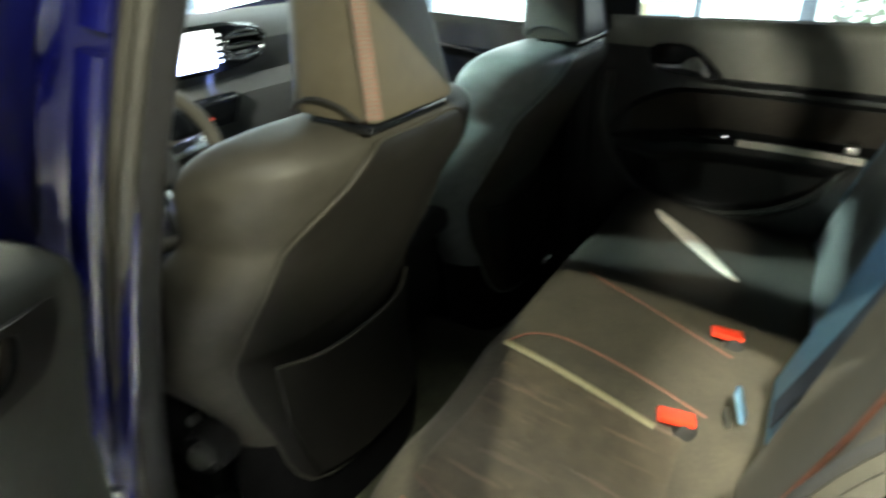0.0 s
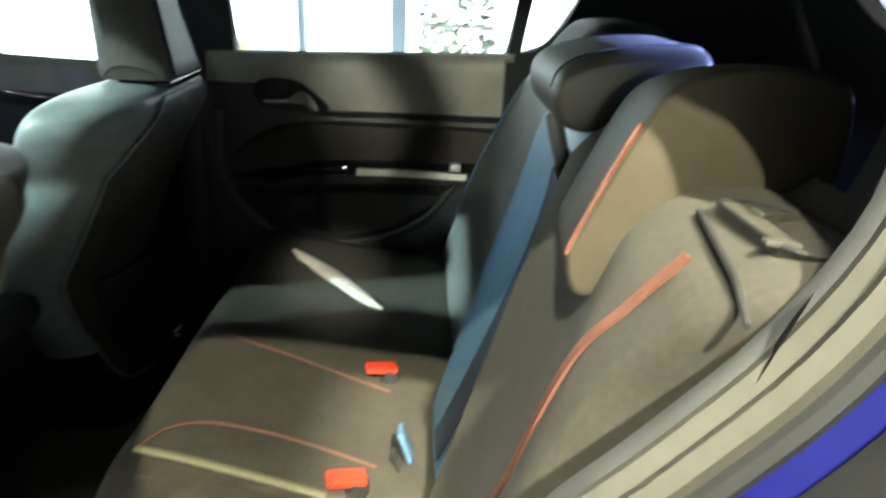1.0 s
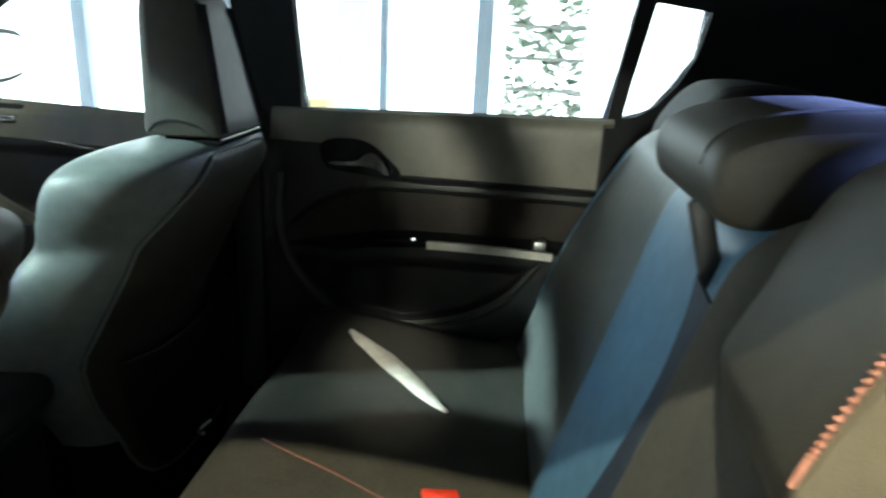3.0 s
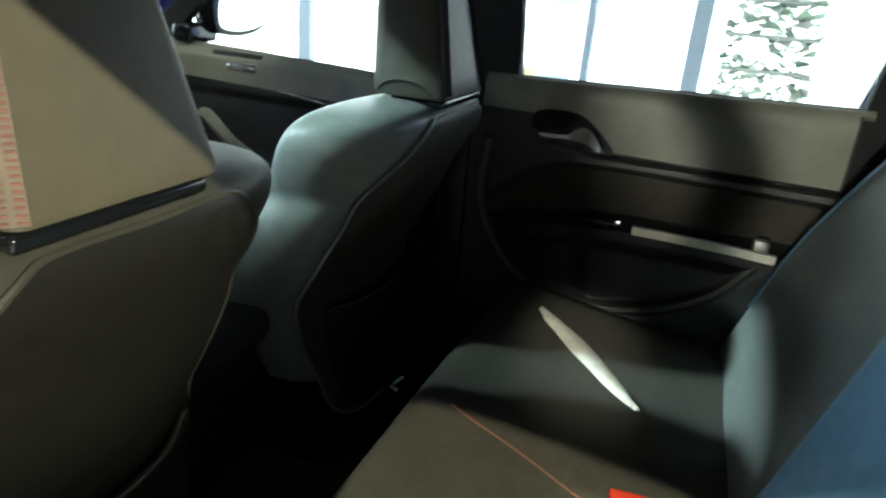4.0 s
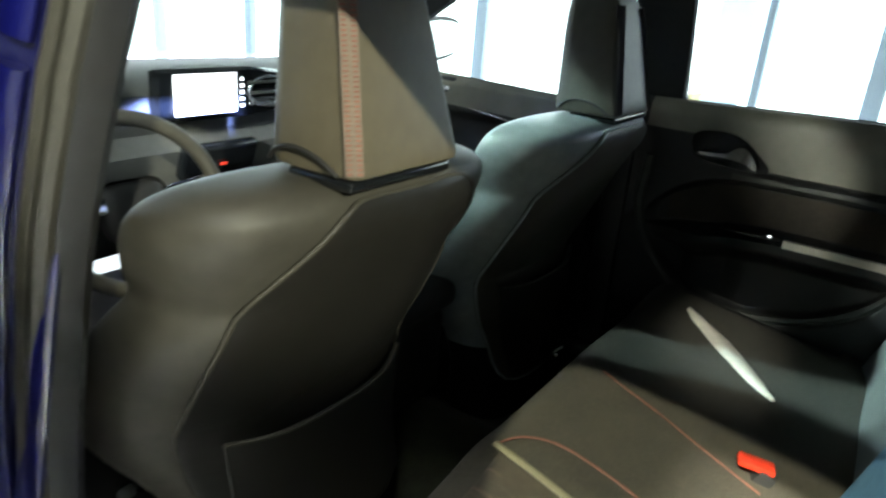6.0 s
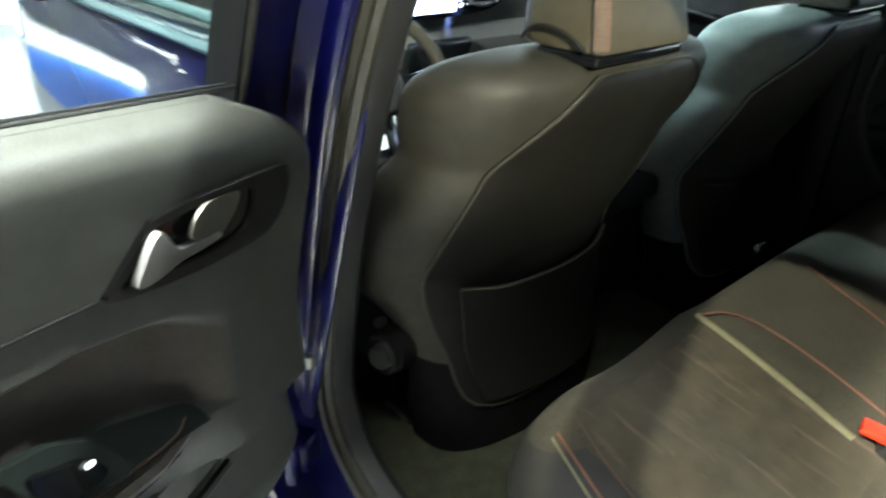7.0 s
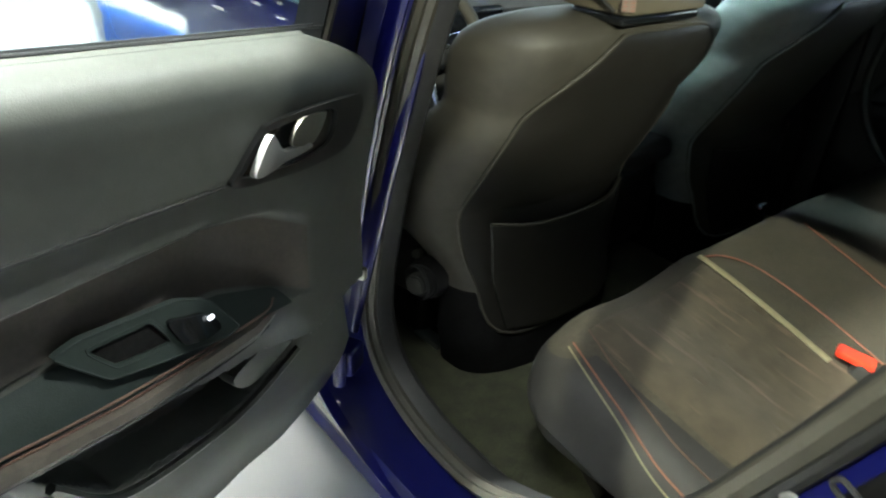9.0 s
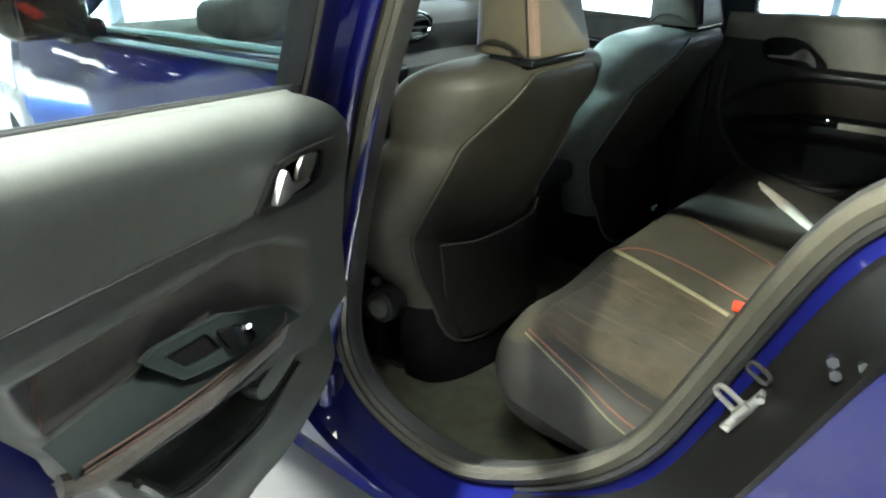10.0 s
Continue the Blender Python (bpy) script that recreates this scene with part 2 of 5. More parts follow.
def grid(f, nu, nv):
    """A sheet of f(s, t) for s, t in 0..1."""
    return loft([[f(i / nu, j / nv) for i in range(nu + 1)] for j in range(nv + 1)], closed=False)


def rbox(size, r=0.01, seg=3, at=(0, 0, 0), turn=None):
    bm = bmesh.new()
    bmesh.ops.create_cube(bm, size=1.0)
    bmesh.ops.scale(bm, vec=size, verts=bm.verts)
    if r:
        bmesh.ops.bevel(bm, geom=bm.edges[:], offset=r, segments=seg, affect="EDGES", profile=0.5)
    m = Matrix.Translation(at) @ (turn.to_4x4() if turn is not None else Matrix())
    bmesh.ops.transform(bm, matrix=m, verts=bm.verts)
    return bm


def cyl(r, depth, at=(0, 0, 0), axis=(0, 0, 1), seg=24, r2=None, bevel=0.0):
    bm = bmesh.new()
    bmesh.ops.create_cone(bm, cap_ends=True, segments=seg, radius1=r, radius2=r if r2 is None else r2, depth=depth)
    if bevel:
        bmesh.ops.bevel(bm, geom=[e for e in bm.edges if abs(e.verts[0].co.z - e.verts[1].co.z) < 1e-6], offset=bevel, segments=2, affect="EDGES")
    bmesh.ops.transform(bm, matrix=Matrix.Translation(at) @ Vector((0, 0, 1)).rotation_difference(Vector(axis)).to_matrix().to_4x4(), verts=bm.verts)
    return bm


def smooth_line(pts, per=6, closed=False):
    """Catmull-Rom through the points."""
    pts = [Vector(p) for p in pts]
    n, out = len(pts), []
    for i in range(n if closed else n - 1):
        if closed:
            a, b, c, d = pts[i - 1], pts[i], pts[(i + 1) % n], pts[(i + 2) % n]
        else:
            b, c = pts[i], pts[i + 1]
            a = pts[i - 1] if i else b * 2 - c
            d = pts[i + 2] if i + 2 < n else c * 2 - b
        for k in range(per):
            t = k / per
            out.append(0.5 * (2 * b + (c - a) * t + (2 * a - 5 * b + 4 * c - d) * t * t + (3 * b - a - 3 * c + d) * t ** 3))
    if not closed:
        out.append(pts[-1])
    return out


def sweep(path, profile, up=(0, 0, 1), closed=False):
    """A profile of (across, above) pairs drawn along a path."""
    rings, n = [], len(path)
    for i, p in enumerate(path):
        a = path[i - 1] if (i or closed) else p
        b = path[(i + 1) % n] if (i < n - 1 or closed) else p
        d = (Vector(b) - Vector(a)).normalized()
        s = d.cross(Vector(up)).normalized()
        v = s.cross(d)
        rings.append([Vector(p) + s * x + v * y for x, y in profile])
    if closed:
        rings.append(rings[0])
        bm = loft(rings, True, False)
        bmesh.ops.remove_doubles(bm, verts=bm.verts, dist=1e-6)
        return bm
    return loft(rings)


def disc(r, n=10, sx=1.0, sy=1.0):
    return [(r * sx * math.cos(2 * math.pi * i / n), r * sy * math.sin(2 * math.pi * i / n)) for i in range(n)]


def tube(pts, r, n=8, per=5, closed=False, up=(0, 0, 1)):
    return sweep(smooth_line(pts, per, closed), disc(r, n), up, closed)


def strap(pts, width, thick, across, per=8):
    """A flat band along the points, lying across the given way."""
    a = Vector(across).normalized()
    line = smooth_line(pts, per)
    rings = []
    for i, p in enumerate(line):
        d = (line[min(i + 1, len(line) - 1)] - line[max(i - 1, 0)]).normalized()
        n = a.cross(d).normalized()
        rings.append([p + a * width / 2 - n * thick / 2, p + a * width / 2 + n * thick / 2, p - a * width / 2 + n * thick / 2, p - a * width / 2 - n * thick / 2])
    return loft(rings)


def join(*bms):
    """One bmesh out of several."""
    out = bmesh.new()
    for b in bms:
        me = bpy.data.meshes.new("piece")
        b.to_mesh(me)
        b.free()
        out.from_mesh(me)
        bpy.data.meshes.remove(me)
    return out


def lerp(table, v):
    """Piecewise-linear look-up in (key, value) pairs."""
    return float(np.interp(v, [k for k, _ in table], [w for _, w in table]))


def step(a, b, v):
    t = min(1, max(0, (v - a) / (b - a)))
    return t * t * (3 - 2 * t)


def plate(outer, holes, f, thick, cuts=(), per=4):
    """A sheet with rounded openings: outlines in (a, b), set into space by f(a, b, depth)."""
    bm = bmesh.new()
    edges = []
    for line in (outer, *holes):
        vs = [bm.verts.new((p[0], p[1], 0)) for p in line]
        edges += [bm.edges.new((vs[i], vs[(i + 1) % len(vs)])) for i in range(len(vs))]
    bmesh.ops.triangle_fill(bm, use_beauty=True, use_dissolve=False, edges=edges)
    for axis, level in cuts:
        no = (1, 0, 0) if axis == 0 else (0, 1, 0)
        co = (level, 0, 0) if axis == 0 else (0, level, 0)
        bmesh.ops.bisect_plane(bm, geom=bm.verts[:] + bm.edges[:] + bm.faces[:], plane_co=co, plane_no=no)
    rim = [e for e in bm.edges if e.is_boundary]
    front = bm.faces[:]
    twin = {v: bm.verts.new(v.co) for v in bm.verts[:]}
    back = set(twin.values())
    for fc in front:
        bm.faces.new([twin[v] for v in reversed(fc.verts)])
    for e in rim:
        a, b = e.verts
        bm.faces.new((a, b, twin[b], twin[a]))
    for v in bm.verts:
        v.co = f(v.co.x, v.co.y, thick if v in back else 0.0)
    return bm


def offset_line(line, d):
    """A closed outline in two coordinates, moved outwards by d (which may be a function of the point)."""
    n, out = len(line), []
    area = sum(line[i - 1][0] * line[i][1] - line[i][0] * line[i - 1][1] for i in range(n))
    s = 1 if area > 0 else -1
    for i in range(n):
        (ax, ay), (bx, by) = line[i - 1], line[(i + 1) % n]
        tx, ty = bx - ax, by - ay
        k = math.hypot(tx, ty) or 1
        w = d(*line[i]) if callable(d) else d
        out.append((line[i][0] + s * ty / k * w, line[i][1] - s * tx / k * w))
    return out

# ---- the hall ----
def slab(name, size, at, material, label, category="structure", r=0.0):
    return tagged(link(name, rbox(size, r, 2, at), material, None, "", False), label, category, "", "structure")


slab("floor", (26, 26, 0.1), (0, 1, -0.05), FLOOR, "glossy white show hall floor", "floor")
slab("ceiling", (26, 26, 0.2), (0, 1, 5.6), CEIL, "dark grey show hall ceiling", "ceiling")
slab("wall_north", (26, 0.2, 5.6), (0, 13.1, 2.75), WALL_GREY, "grey painted hall wall", "wall")
slab("wall_south", (26, 0.2, 5.6), (0, -11.1, 2.75), WALL_GREY, "grey painted hall wall", "wall")
slab("wall_west", (0.2, 24, 5.6), (-9.1, 1, 2.75), WALL_GREY, "grey painted hall wall", "wall")
slab("wall_east", (0.2, 24, 5.6), (9.1, 1, 2.75), WALL, "white painted hall wall", "wall")

# ---- car body: outlines in (y, z) ----
OPEN = [(0.0, 1.10), (0.035, 1.0), (0.08, 0.86), (0.125, 0.69), (0.158, 0.50), (0.155, 0.41), (0.115, 0.34), (0.04, 0.295), (-0.07, 0.272),
        (-0.19, 0.287), (-0.36, 0.39), (-0.475, 0.51), (-0.55, 0.67), (-0.617, 0.834), (-0.66, 0.914), (-0.71, 0.965), (-0.77, 1.03),
        (-0.81, 1.10), (-0.82, 1.17), (-0.80, 1.235), (-0.73, 1.272), (-0.5, 1.30), (-0.25, 1.315), (-0.08, 1.30), (-0.035, 1.25), (-0.018, 1.18)]
OPEN = [(p.x, p.y) for p in smooth_line([(a, b, 0) for a, b in OPEN], 4, True)]
OUT_X = [(0.12, 0.78), (0.2, 0.84), (0.3, 0.865), (0.5, 0.88), (0.75, 0.89), (0.92, 0.875), (1.0, 0.845), (1.1, 0.795), (1.3, 0.69), (1.38, 0.62), (1.45, 0.52)]
OUT_X = [(p.x, p.y) for p in smooth_line([(z, x, 0) for z, x in OUT_X], 6)]
SEAL_X = [(0.2, 0.745), (0.95, 0.745), (1.0, 0.742), (1.1, 0.735), (1.2, 0.715), (1.32, 0.66)]


def nose(y):
    """How far the body narrows towards its ends."""
    return 0.20 * step(0.9, 2.2, y) ** 1.5 + 0.12 * step(-1.1, -1.8, y)


def side(sign, inset=0.0):
    return lambda a, b, d: Vector((sign * (lerp(OUT_X, b) - nose(a) - inset - d), a, b))


def arch(cy, r, z0=0.18, n=14):
    a0 = math.asin((z0 - 0.31) / r)
    return [(cy + r * math.cos(math.pi - a0 - (math.pi - 2 * a0) * i / n) * 1, 0.31 + r * math.sin(math.pi - a0 - (math.pi - 2 * a0) * i / n)) for i in range(n + 1)]


SIDE = [(-1.80, 0.36), (-1.74, 0.24), *arch(-1.12, 0.35), (-0.70, 0.17), (1.10, 0.17), *arch(1.50, 0.40), (2.05, 0.2), (2.2, 0.35), (2.22, 0.55),
        (2.1, 0.72), (1.8, 0.86), (1.3, 0.97), (1.08, 1.02), (0.75, 1.2), (0.4, 1.37), (0.1, 1.42), (-0.4, 1.43), (-1.0, 1.40), (-1.4, 1.32), (-1.62, 1.1), (-1.76, 0.95), (-1.82, 0.6)]
def front_d(y, z):
    """Width of the jamb round the open doorway."""
    return 0.05 + 0.062 * step(-0.1, -0.3, y) * step(0.3, 0.5, z)


HOLE = offset_line(OPEN, front_d)
FRONT_DOOR = [(0.235, 0.26), (0.95, 0.26), (1.07, 0.36), (1.11, 0.6), (1.10, 0.85), (1.03, 0.97), (0.82, 1.12), (0.5, 1.30), (0.28, 1.37), (0.09, 1.385), (0.068, 1.3),
              (0.085, 1.1), (0.12, 0.97), (0.165, 0.83), (0.207, 0.65), (0.235, 0.45)]
FRONT_WINDOW = [(0.125, 0.997), (0.95, 0.982), (0.79, 1.10), (0.48, 1.26), (0.27, 1.33), (0.12, 1.342), (0.10, 1.28), (0.11, 1.12)]
CUTS = [(1, z) for z in (0.22, 0.3, 0.4, 0.5, 0.6, 0.75, 0.85, 0.92, 0.96, 1.0, 1.05, 1.1, 1.2, 1.3, 1.38)] + [(0, y) for y in (-1.7, -1.5, -1.3, -1.1, 1.2, 1.4, 1.6, 1.8, 2.0)]

car = thing("car", "dark blue five-door hatchback with one rear door open", "car")
part("body_side", plate(SIDE, [HOLE, offset_line(FRONT_DOOR, 0.004)], side(-1), 0.02, CUTS), PAINT, car)
REAR_WINDOW_R = [(-0.08, 0.985), (-0.79, 0.995), (-0.83, 1.29), (-0.5, 1.33), (-0.25, 1.35), (-0.085, 1.345)]
QUARTER_R = [(-0.815, 1.005), (-0.845, 1.285), (-0.955, 1.27), (-0.96, 1.15), (-0.895, 1.03)]
part("body_side", plate(SIDE, [REAR_WINDOW_R, QUARTER_R, [(0.02, 0.93), (0.99, 0.93), (0.80, 1.12), (0.48, 1.28), (0.27, 1.345), (0.06, 1.35), (0.02, 1.28)]], side(1), 0.02, CUTS), PAINT, car)

# Jamb round the open doorway: painted flange, black lip, outer edge.
def ring(d, x):
    line = offset_line(OPEN, d)
    return [Vector((-x(a, b), a, b)) for a, b in line]


seal_x = lambda y, z: lerp(SEAL_X, z)
mid_d = lambda y, z: front_d(y, z) * 0.62
jamb = loft([ring(0.0, lambda y, z: seal_x(y, z) - 0.01), ring(0.012, lambda y, z: seal_x(y, z) + 0.004), ring(mid_d, lambda y, z: lerp(SEAL_X, z) + 0.028 + 0.02 * step(0.4, 0.3, z)),
             ring(lambda y, z: front_d(y, z) * 0.8, lambda y, z: lerp(SEAL_X, z) + 0.055), ring(lambda y, z: front_d(y, z) + 0.004, lambda y, z: lerp(OUT_X, z) - 0.012)], True, False)
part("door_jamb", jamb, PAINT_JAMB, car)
roll = ring(0.036, lambda y, z: lerp(SEAL_X, z) + 0.030)
part("pillar_roll", sweep([p for p in roll if p.y > -0.05 and 0.40 < p.z < 1.27], disc(0.012, 16, 2.1, 1.0), (1, 0, 0)), PAINT, car, "rounded blue edge of the centre pillar")
lip_rings = [ring(lambda y, z: front_d(y, z) * 0.42, lambda y, z: lerp(SEAL_X, z) + 0.024), ring(lambda y, z: front_d(y, z) * 0.50, lambda y, z: lerp(SEAL_X, z) + 0.045), ring(lambda y, z: front_d(y, z) * 0.66, lambda y, z: lerp(SEAL_X, z) + 0.062), ring(lambda y, z: front_d(y, z) * 0.95, lambda y, z: lerp(OUT_X, z) - 0.008), ring(lambda y, z: front_d(y, z) + 0.006, lambda y, z: lerp(OUT_X, z) - 0.004)]
keep = [k for k, (a, b) in enumerate(OPEN) if a < -0.25 and b < 1.26]
part("jamb_lip", loft([[r[k] for k in keep] for r in lip_rings], False), LIP, car, "black lip on the rear door jamb")
inner_lip = ring(0.022, lambda y, z: seal_x(y, z) + 0.014)
part("jamb_gasket", sweep([inner_lip[k] for k in keep], disc(0.0095, 8), (1, 0, 0)), RUBBER_BLACK, car)
seal_profile = [(a, b) for a, b in [(-0.013, -0.012), (-0.015, 0.0), (-0.010, 0.012), (0.0, 0.018), (0.009, 0.013), (0.012, 0.002), (0.006, -0.006), (0.010, -0.014), (0.0, -0.018)]]
part("door_seal", sweep(ring(0.0, lambda y, z: seal_x(y, z) + 0.006), seal_profile, (1, 0, 0), True), RUBBER, car, "grey rubber door seal with a double lip")
deep = lambda y: 0.012 + 0.035 * step(-0.35, -0.1, y)
inner = loft([ring(-0.008, lambda y, z: seal_x(y, z)), ring(-0.014, lambda y, z: seal_x(y, z) - 0.3 * deep(y)), ring(-0.016, lambda y, z: seal_x(y, z) - 0.7 * deep(y)), ring(-0.004, lambda y, z: seal_x(y, z) - deep(y))], True, False)
part("doorway_trim", inner, TRIM_DARK, car, "dark plastic trim lining the doorway")
behind = [k for k, (a, b) in enumerate(OPEN) if a < -0.62 and b > 0.93]
pillar_rings = [ring(0.0, lambda y, z: seal_x(y, z) - 0.012), ring(0.03, lambda y, z: seal_x(y, z) - 0.035), ring(0.052, lambda y, z: 0.625), ring(0.066, lambda y, z: 0.595), ring(0.16, lambda y, z: 0.60), ring(0.5, lambda y, z: 0.60)]
part("pillar_trim", loft([[r[k] for k in behind] for r in pillar_rings], False), HEADLINER, car, "black trim on the rear pillar")
for d in (0.052, 0.064):
    line = [p for p in ring(d, lambda y, z: lerp(SEAL_X, z) + 0.055 + (d - 0.05) * 3) if p.z < 0.30 and -0.35 < p.y < 0.15]
    part("sill_bead", sweep(line, disc(0.004, 6), (1, 0, 0)), PAINT if d < 0.06 else CHROME, car)
rock = [[Vector((-lerp([(0, 0.80), (0.5, 0.855), (1, 0.83)], k), y, 0.15 + 0.09 * k)) for k in (0, 0.25, 0.5, 0.75, 1)] for y in np.linspace(-0.7, 1.1, 12)]
part("sill_cover", loft(rock, False), PAINT, car)

# Striker on the rear jamb, a black loop beside it and the bolts.
def loop(c, along, across, n=24):
    """A long rounded ring in the plane of the jamb, from (y, z)."""
    a, b = Vector((0.0, 0.87, 0.5)) * along, Vector((0.0, -0.5, 0.87)) * across
    out = []
    for i in range(n):
        t = 2 * math.pi * i / n
        out.append(Vector(c) + a * math.copysign(abs(math.cos(t)) ** 0.6, math.cos(t)) + b * math.copysign(abs(math.sin(t)) ** 0.6, math.sin(t)))
    return out


striker = part("striker", sweep(loop((-0.802, -0.597, 0.680), 0.019, 0.0075), disc(0.0036, 8), (1, 0, 0), True), SILVER, car, "bright steel door striker")
tilt = Euler((0.505, 0, 0.25)).to_matrix()
part("base_plate", rbox((0.007, 0.014, 0.076), 0.003, 2, (-0.800, -0.6155, 0.670), tilt), STEEL, striker)
part("collar", rbox((0.014, 0.012, 0.026), 0.004, 2, (-0.803, -0.612, 0.671), tilt), SILVER, striker)
for y, z in ((-0.6005, 0.643), (-0.630, 0.697)):
    part("bolt", cyl(0.0048, 0.008, (-0.805, y, z), (-1, -0.2, 0), 6), STEEL, striker)
part("latch_loop", sweep(loop((-0.797, -0.620, 0.725), 0.014, 0.007), disc(0.0030, 8), (1, 0, 0), True), RUBBER_BLACK, car, "black plastic loop on the jamb")
for y, z in ((-0.693, 0.806), (-0.698, 0.793), (-0.719, 0.811), (-0.718, 0.797)):
    part("bolt", cyl(0.006, 0.016, (-0.862, y, z), (-1, -0.15, 0.25), 6, 0.006), CHROME, car)

# Lower hinge of the open door, at the foot of the centre pillar.
hinge = part("door_hinge", rbox((0.05, 0.05, 0.055), 0.008, 3, (-0.822, 0.128, 0.388), Euler((0, 0, 0.5)).to_matrix()), PAINT_JAMB, car, "blue painted door hinge")
part("pin", cyl(0.011, 0.075, (-0.850, 0.105, 0.388), (0, 0, 1), 14, 0.011, 0.002), PAINT_JAMB, hinge)
for z in (0.372, 0.405):
    part("bolt", cyl(0.008, 0.010, (-0.848, 0.128, z), (-0.88, -0.48, 0), 6, 0.007), STEEL, hinge)
part("check_strap", rbox((0.012, 0.07, 0.02), 0.003, 2, (-0.846, 0.085, 0.60), Euler((0, 0, 0.5)).to_matrix()), STEEL, car, "steel door check strap")

# Roof, headliner, windscreen, bonnet, tailgate.
def across(profile, half, thick, nx=10, bulge=0.03):
    """A panel over a lengthwise (y, z) profile, from side to side."""
    top = [[Vector((h * x, y, z + bulge * (1 - x * x))) for x in np.linspace(-1, 1, nx + 1)] for (y, z), h in zip(profile, half)]
    low = [[p - Vector((0, 0, thick)) for p in row] for row in top]
    bm = bmesh.new()
    a, b = [[bm.verts.new(p) for p in r] for r in top], [[bm.verts.new(p) for p in r] for r in low]
    m, n = len(a), nx + 1
    for i in range(m - 1):
        for j in range(n - 1):
            bm.faces.new((a[i][j], a[i][j + 1], a[i + 1][j + 1], a[i + 1][j]))
            bm.faces.new((b[i][j], b[i + 1][j], b[i + 1][j + 1], b[i][j + 1]))
    for i in range(m - 1):
        for j in (0, n - 1):
            bm.faces.new((a[i][j], a[i + 1][j], b[i + 1][j], b[i][j]))
    for i in (0, m - 1):
        for j in range(n - 1):
            bm.faces.new((a[i][j], a[i][j + 1], b[i][j + 1], b[i][j]))
    return bm


roof_line = [(0.40, 1.365), (0.25, 1.40), (0.05, 1.42), (-0.4, 1.428), (-0.9, 1.405), (-1.35, 1.33)]
part("roof", across(roof_line, [0.60, 0.59, 0.57, 0.565, 0.57, 0.60], 0.02), PAINT, car)
lining = part("headliner", across([(0.40, 1.325), (0.1, 1.36), (-0.4, 1.365), (-0.9, 1.345), (-1.36, 1.27)], [0.60, 0.60, 0.60, 0.60, 0.58], 0.015), HEADLINER, car, "black fabric headliner")
for s in (-1, 1):
    rail = [[Vector((s * lerp([(0, 0.645), (0.5, 0.62), (1, 0.57)], k), y, zz + lerp([(0, 0.0), (0.5, 0.03), (1, 0.05)], k))) for k in (0, 0.25, 0.5, 0.75, 1)] for y, zz in ((0.42, 1.28), (0.1, 1.31), (-0.25, 1.322), (-0.5, 1.308), (-0.72, 1.27), (-0.95, 1.24), (-1.38, 1.2))]
    part("roof_rail_trim", loft(rail, False), HEADLINER, car)
part("windscreen", across([(1.07, 0.975), (0.75, 1.19), (0.41, 1.365)], [0.68, 0.64, 0.60], 0.006), GLASS, car)
part("bonnet", across([(2.15, 0.66), (2.0, 0.78), (1.6, 0.895), (1.08, 0.96)], [0.6, 0.68, 0.73, 0.72], 0.02, 10, 0.012), PAINT, car)
part("front_bumper", across([(2.14, 0.3), (2.2, 0.45), (2.2, 0.6), (2.15, 0.66)], [0.62, 0.66, 0.66, 0.6], 0.02), PAINT, car)
GLASS_HALF = [(0.0, 1.040), (0.13, 1.043), (0.215, 1.056), (0.32, 1.108), (0.385, 1.150), (0.412, 1.195), (0.40, 1.228), (0.34, 1.246), (0.0, 1.252)]
GLASS_RIM = [(p.x, p.y) for p in smooth_line([(a, b, 0) for a, b in GLASS_HALF + [(-a, b) for a, b in GLASS_HALF[-2:0:-1]]], 4, True)]
tail = lambda a, b, d: Vector((a, -1.40 - (1.32 - max(b, 0.98)) * 0.72 - 0.06 * step(0.98, 0.8, b) + d, b))
part("tailgate", plate([(-0.66, 0.5), (0.66, 0.5), (0.7, 0.95), (0.6, 1.34), (-0.6, 1.34), (-0.7, 0.95)], [GLASS_RIM], tail, 0.05, [(1, 0.98), (1, 0.9), (1, 0.8)]), TRIM_DARK, car, "black inner lining of the tailgate")
part("rear_window", plate(GLASS_RIM, [], lambda a, b, d: tail(a, b, d * 0.1 - 0.01), 0.05), GLASS_DARK, car).visible_shadow = False
part("tailgate_skin", plate([(-0.70, 0.3), (0.70, 0.3), (0.74, 0.95), (0.64, 1.02), (-0.64, 1.02), (-0.74, 0.95)], [], lambda a, b, d: tail(a, b, d - 0.06), 0.03, [(1, 0.98), (1, 0.9), (1, 0.8)]), PAINT, car)
part("parcel_shelf", rbox((1.24, 0.50, 0.02), 0.006, 2, (0, -1.20, 0.965)), MATT_BLACK, car, "black parcel shelf behind the rear seats")
part("floor_pan", rbox((1.46, 2.9, 0.03), 0.0, 1, (0, 0.05, 0.225)), TRIM_DARK, car)
part("luggage_floor", rbox((1.40, 0.85, 0.03), 0.01, 2, (0, -1.25, 0.52)), CARPET, car)

# Side lining of the right-hand side, with its windows.
lean = lambda b: 0.715 - 0.11 * step(1.0, 1.36, b) * 0.9
R_WIN = [(-0.10, 0.985), (-0.785, 1.0), (-0.812, 1.275), (-0.80, 1.288), (-0.5, 1.317), (-0.26, 1.332), (-0.12, 1.33), (-0.106, 1.315)]
R_QUA = [(-0.818, 1.015), (-0.848, 1.27), (-0.858, 1.28), (-0.945, 1.266), (-0.957, 1.25), (-0.947, 1.15), (-0.92, 1.09), (-0.886, 1.047), (-0.85, 1.022)]
F_WIN = [(0.04, 0.96), (0.90, 0.965), (0.75, 1.09), (0.46, 1.25), (0.26, 1.31), (0.06, 1.32), (0.03, 1.28)]
